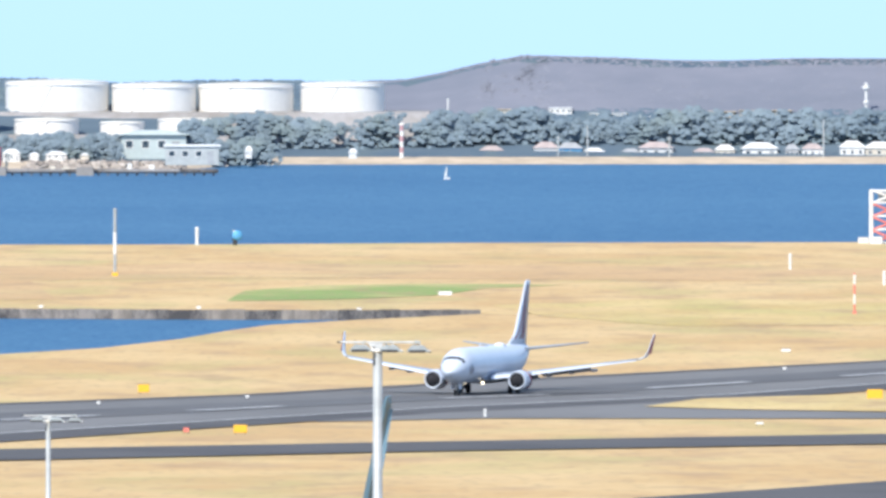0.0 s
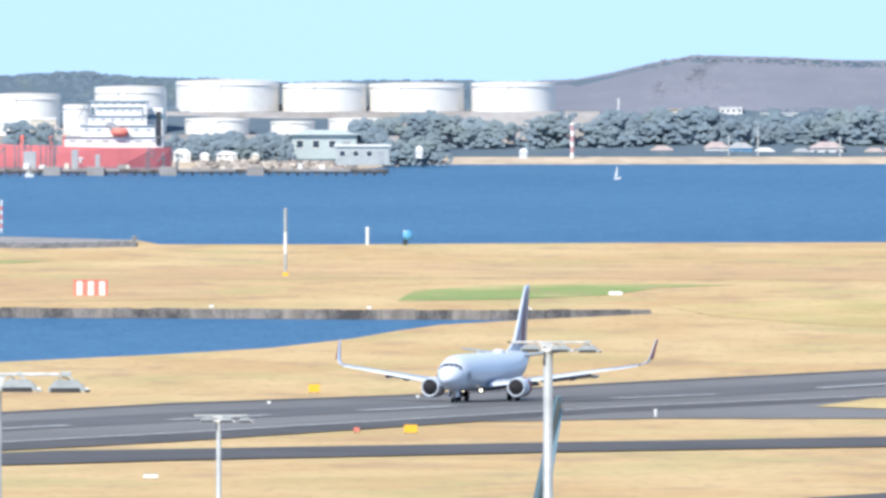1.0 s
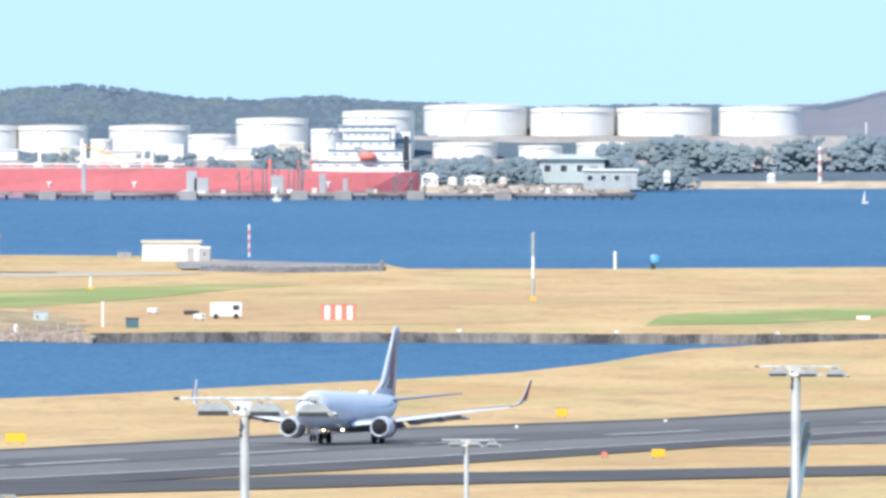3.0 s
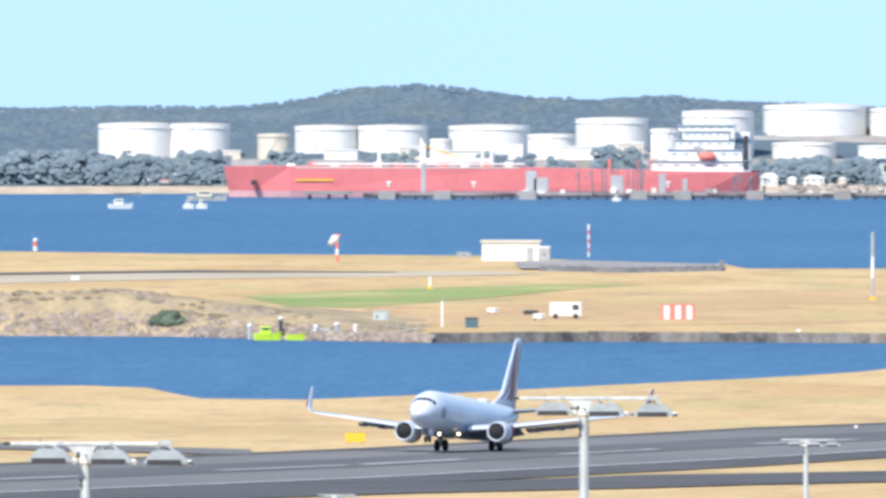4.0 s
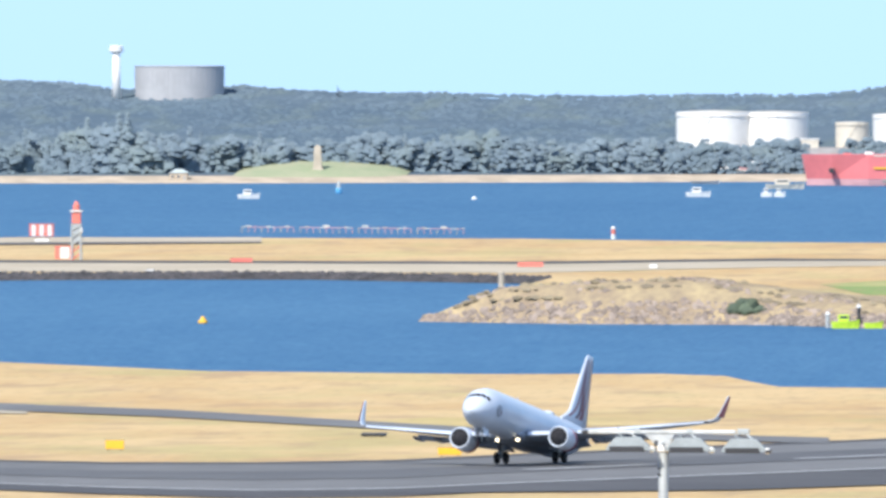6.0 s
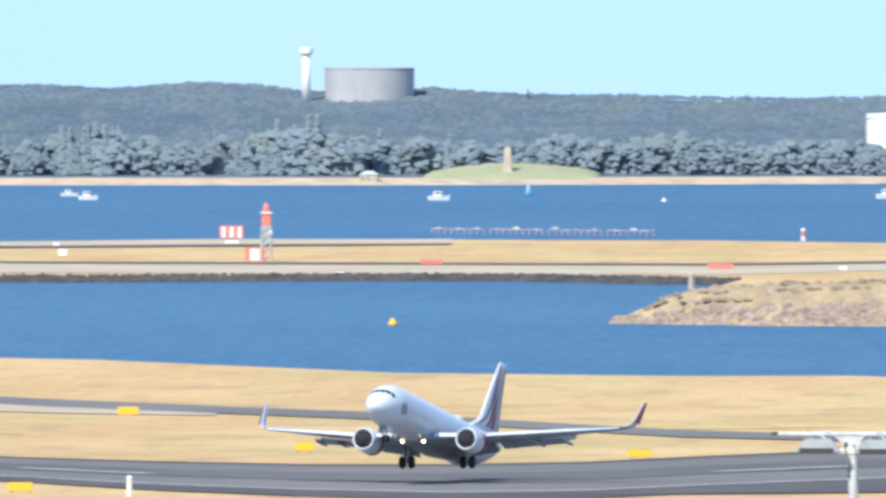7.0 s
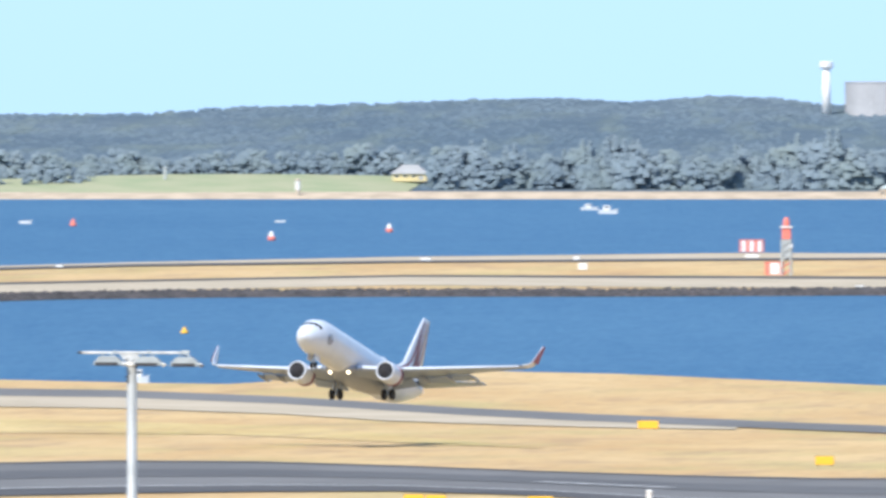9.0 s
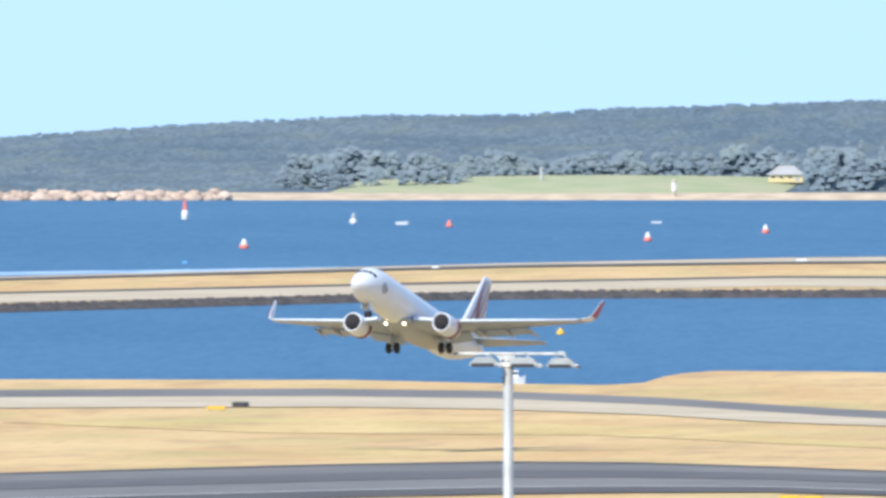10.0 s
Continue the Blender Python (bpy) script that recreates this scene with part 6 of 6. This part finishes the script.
# ---- houses and structures on the far shore ----
for i, (x, y, z, w, h, wall, roof) in enumerate((
    (5.1, 4716.0, -3.0100000000000002, 3.91, 1.71, 'white_paint', 'white_paint'),
    (10.5, 4716.0, -3.0100000000000002, 4.89, 2.81, 'cream_paint', 'red_roof'),
    (15.0, 4716.0, -3.0100000000000002, 3.3, 1.71, 'white_paint', 'roof_grey'),
    (22.3, 4715.9, -3.0100000000000002, 5.25, 3.67, 'white_paint', 'red_roof'),
    (27.5, 4715.9, -3.0100000000000002, 5.13, 3.54, 'blue_paint', 'roof_grey'),
    (32.6, 4715.9, -3.0100000000000002, 4.64, 2.32, 'white_paint', 'white_paint'),
    (40.6, 4715.8, -3.0100000000000002, 3.91, 2.2, 'white_paint', 'roof_grey'),
    (46.1, 4715.8, -3.0100000000000002, 7.09, 3.67, 'white_paint', 'red_roof'),
    (56.4, 4715.7, -3.0100000000000002, 4.4, 2.32, 'white_paint', 'red_roof'),
    (61.0, 4715.6, -3.0100000000000002, 4.15, 3.05, 'cream_paint', 'white_paint'),
    (68.5, 4715.5, -3.0100000000000002, 7.57, 3.54, 'white_paint', 'white_paint'),
    (75.5, 4715.4, -3.0100000000000002, 2.93, 3.18, 'roof_grey', 'roof_grey'),
    (79.9, 4715.3, -3.0100000000000002, 4.4, 3.3, 'white_paint', 'red_roof'),
    (88.5, 4715.2, -3.0100000000000002, 5.25, 3.91, 'white_paint', 'white_paint'),
    (94.3, 4715.1, -3.0100000000000002, 5.86, 3.67, 'cream_paint', 'white_paint'),
    (102.7, 4714.9, -3.0100000000000002, 6.11, 3.42, 'white_paint', 'red_roof'),
)):
    small_building("beach_house", x, y, z, w, 4, h * 0.62, wall, roof, "pale house with a low hipped roof behind the beach", h * 0.36, 2 + i % 2, i % 2 == 0, "house", "beach houses")
for x, y, z, w, h, wall, roof in (
    (13.4, 4752.0, 5.78, 8.13, 1.72, 'cream_paint', 'sand'),
    (25.6, 4751.9, 6.15, 4.92, 1.72, 'white_paint', 'white_paint'),
    (36.1, 4751.9, 5.04, 8.0, 1.6, 'white_paint', 'white_paint'),
    (41.9, 4751.8, 3.81, 5.91, 2.34, 'white_paint', 'white_paint'),
    (56.1, 4751.7, 5.53, 14.77, 1.48, 'sand', 'sand'),
    (70.3, 4751.5, 5.78, 11.08, 1.48, 'sand', 'sand'),
):
    small_building("hillside_building", x, y, z, w, 5, h * 0.8, wall, roof, "long pale building half hidden by trees", 0, 4, False, "building", "hillside buildings")
banded_pole('chimney', -8.9, 4700.0, 7.06, 0.43, 6, 'slim red and white banded stack by the shore', 'stack', cols=('white_paint', 'pink_hull'), z=-2.73)
banded_pole('radio_mast', 92.3, 4757.1, 7.4, 0.31, 1, 'white radio mast on the hill', 'mast', cols=('white_paint',), z=5.23)
banded_pole('radio_mast', 24.9, 4709.9, 4.88, 0.18, 1, 'pale slim pole among the houses', 'pole', cols=('lamp_grey',), z=-3.09)
banded_pole('radio_mast', 31.2, 4709.9, 6.96, 0.18, 1, 'pale slim pole among the houses', 'pole', cols=('lamp_grey',), z=-3.09)
banded_pole('radio_mast', 48.9, 4709.7, 4.64, 0.18, 1, 'pale slim pole among the houses', 'pole', cols=('lamp_grey',), z=-3.09)
banded_pole('radio_mast', 82.2, 4711.3, 8.18, 0.18, 1, 'pale slim pole among the houses', 'pole', cols=('lamp_grey',), z=-3.11)
banded_pole('radio_mast', 1.1, 4755.0, 2.96, 0.18, 1, 'pale slim pole above the trees', 'pole', cols=('white_paint',), z=6.49)
banded_pole('monument_post', -459.2, 4556.0, 3.6, 0.5, 2, 'short pale stone monument on the lawn', 'monument', cols=('stone', 'white_paint'), z=-3.9)
banded_pole('radio_mast', -490.3, 4585.0, 4.01, 0.36, 2, 'pale mast with a crossbar behind the lawn', 'mast', cols=('lamp_grey',), z=-2.02)
for dx, dz, r in ((0, 5.6, 0.85), (0, 2.4, 0.55)):
    part("mast_drum", turned(bmesh.new(), [(r, -0.3), (r, 0.3)], 12, "Z", (0, 0, dz + 1.2)), "white_paint", bpy.data.objects["radio_mast"])


def water_tower():
    x, y = (-364.9, 4778.3)
    z, h = 14.46, 9.18
    r = 0.86
    t = base("water_tower", x, y, z, "slender white water tower with a flared head on the ridge", "water tower")
    part("shaft", turned(bmesh.new(), [(r * 1.15, -3), (r * 0.95, h * 0.8)], 24), "white_paint", t, "", True)
    part("head", turned(bmesh.new(), [(r * 0.95, h * 0.8), (r * 1.75, h * 0.86), (r * 1.75, h * 0.98), (r * 1.4, h)], 24), "white_paint", t, "", False)


water_tower()


def reservoir():
    x, y = (-351.3, 4783.3)
    r = 9.8
    z, h = 14.05, 4.84
    t = base("reservoir", x, y, z, "broad grey concrete reservoir on the wooded ridge", "reservoir")
    part("wall", turned(bmesh.new(), [(r, -4), (r, h)], 64), "grey_concrete", t)
    part("rim", turned(bmesh.new(), [(r - 0.1, h), (r + 0.12, h), (r + 0.12, h + 0.25), (r - 0.1, h + 0.25)], 64), "grey_concrete", t)
    for k in range(24):
        a = math.pi + math.pi * (k + 0.5) / 24
        part("rib", box(bmesh.new(), -0.08, 0.08, -0.06, 0.06, 0, h), "grey_concrete", t).matrix_basis = pose(r * math.cos(a), r * math.sin(a), 0, 0, 0, math.degrees(a) + 90)
    part("roof", turned(bmesh.new(), [(r - 0.1, h + 0.05), (0.1, h + 0.3)], 48), "grey_concrete", t)


reservoir()


def obelisk():
    x, y = (-307.6, 4585.0)
    z, h = -1.63, 5.48
    w = 0.91
    o = base("obelisk", x, y, z, "pale stone obelisk on a grassy rise by the shore", "obelisk")
    part("plinth", box(bmesh.new(), -w * 1.3, w * 1.3, -w * 1.3, w * 1.3, -0.4, h * 0.1, 0.05), "stone", o)
    part("shaft", loft(bmesh.new(), [[(-a, -a, q), (a, -a, q), (a, a, q), (-a, a, q)] for a, q in ((w, h * 0.1), (w * 0.72, h * 0.94), (0.05, h))]), "stone", o, "tapered stone shaft")


obelisk()


def rise(name, x0, x1, off, deep, high, mat, label):
    """A low grassy rise behind the beach."""
    bm = bmesh.new()
    rows = []
    for i in range(31):
        x = x0 + (x1 - x0) * i / 30
        s = shore_y(x) + off
        row = []
        for k in range(9):
            t = k / 8
            y = s + deep * t
            z = max(hill_z(x, y), -3.5) + 0.12 + high * math.sin(math.pi * i / 30) ** 0.6 * math.sin(t * math.pi * 0.62) + 0.1 * noise.noise((x * 0.3, y * 0.3, 0))
            row.append(bm.verts.new((x, y, z)))
        rows.append(row)
    for a, b in zip(rows, rows[1:]):
        for k in range(8):
            bm.faces.new((a[k], a[k + 1], b[k + 1], b[k]))
    tagged(part(name, bm, mat, smooth=True), label, "lawn", kind="structure")


rise("ground_rise", -325, -289, 8, 30, 2.3, "lawn", "dry green grass rise round the obelisk, muted for haze")
rise("ground_lawn", -532, -437, 9, 46, 1.3, "lawn", "long green lawn behind the beach, muted for haze")
small_building("park_house", *(-439.1, 4592.0), -0.40, 7.2, 4, 1.3, "yellow_wall", "roof_grey", "low pale yellow house with a grey hipped roof", 1.9, 3, True, "house")
small_building("beach_pavilion", *(-335.6, 4566.0), -3.83, 3.75, 3, 1.98, "sand", "pale_green_paint", "small beach pavilion with a pale green roof", 0.77, 2, True, "pavilion")
small_building("park_house", *(-499.1, 4585.0), -2.38, 1.81, 3, 0.81, "white_paint", "white_paint", "small white park hut beside the trees", 0, 1, True, "hut")


def pine(x, y, z, h):
    t = base("pine_tree", x, y, z, "tall pine standing above the woods, paled for haze", "tree", "tall pines")
    part("trunk", tube(bmesh.new(), (0, 0, -1), (0, 0, h * 0.95), h * 0.03, h * 0.008, 8), "shade_dark_rock", t)
    rnd = random.Random(int(x * 10))
    bm = bmesh.new()
    for k in range(26):
        q = 0.2 + 0.8 * k / 25
        a = rnd.uniform(0, 6.28)
        r = h * 0.2 * (1.05 - q) * rnd.uniform(0.6, 1.2) + 0.1
        bmesh.ops.create_icosphere(bm, subdivisions=1, radius=r * 0.65, matrix=Matrix.Translation((r * 0.8 * math.cos(a), r * 0.8 * math.sin(a), h * q)) @ Matrix.Diagonal((1, 1, 0.5, 1)))
    part("crown", bm, "haze_foliage", t)


for x, y, z, h in ((-316.9, 4790.0, 9.13, 5.62), (-268.6, 4792, 10.12, 3.4), (-319.4, 4796.0, 9.08, 4.2)):
    pine(x, y, z, h)


def motions():
    walk(plane, [
        (0.0, pose(5.20, 2446.63, -3.02, -0.31, -0.17, -103.43)),
        (1.0, pose(-13.72, 2389.57, -2.60, 0.27, -0.14, -103.23)),
        (2.0, pose(-33.04, 2318.48, -1.99, -0.02, -0.30, -102.76)),
        (3.5, pose(-63.12, 2228.56, -1.23, 0.31, -3.29, -103.49)),
        (4.5, pose(-84.65, 2171.46, -0.74, -0.34, -5.36, -103.17)),
        (5.5, pose(-105.04, 2081.63, 0.06, 0.78, -7.28, -103.75)),
        (7.0, pose(-137.69, 1957.50, 2.31, 0.55, -10.01, -103.34)),
        (7.5, pose(-147.61, 1911.10, 3.56, 0.37, -10.99, -103.36)),
        (8.0, pose(-171.96, 2040.31, 3.05, 0.80, -11.83, -103.54)),
        (8.5, pose(-183.95, 2014.98, 4.84, 0.13, -12.37, -103.44)),
        (9.0, pose(-220.33, 2252.08, 3.33, 0.22, -13.02, -103.52)),
        (9.5, pose(-237.60, 2264.52, 5.34, 0.22, -13.91, -103.45)),
        (10.0, pose(-250.09, 2220.28, 8.78, 0.32, -14.58, -103.63)),
    ])


motions()
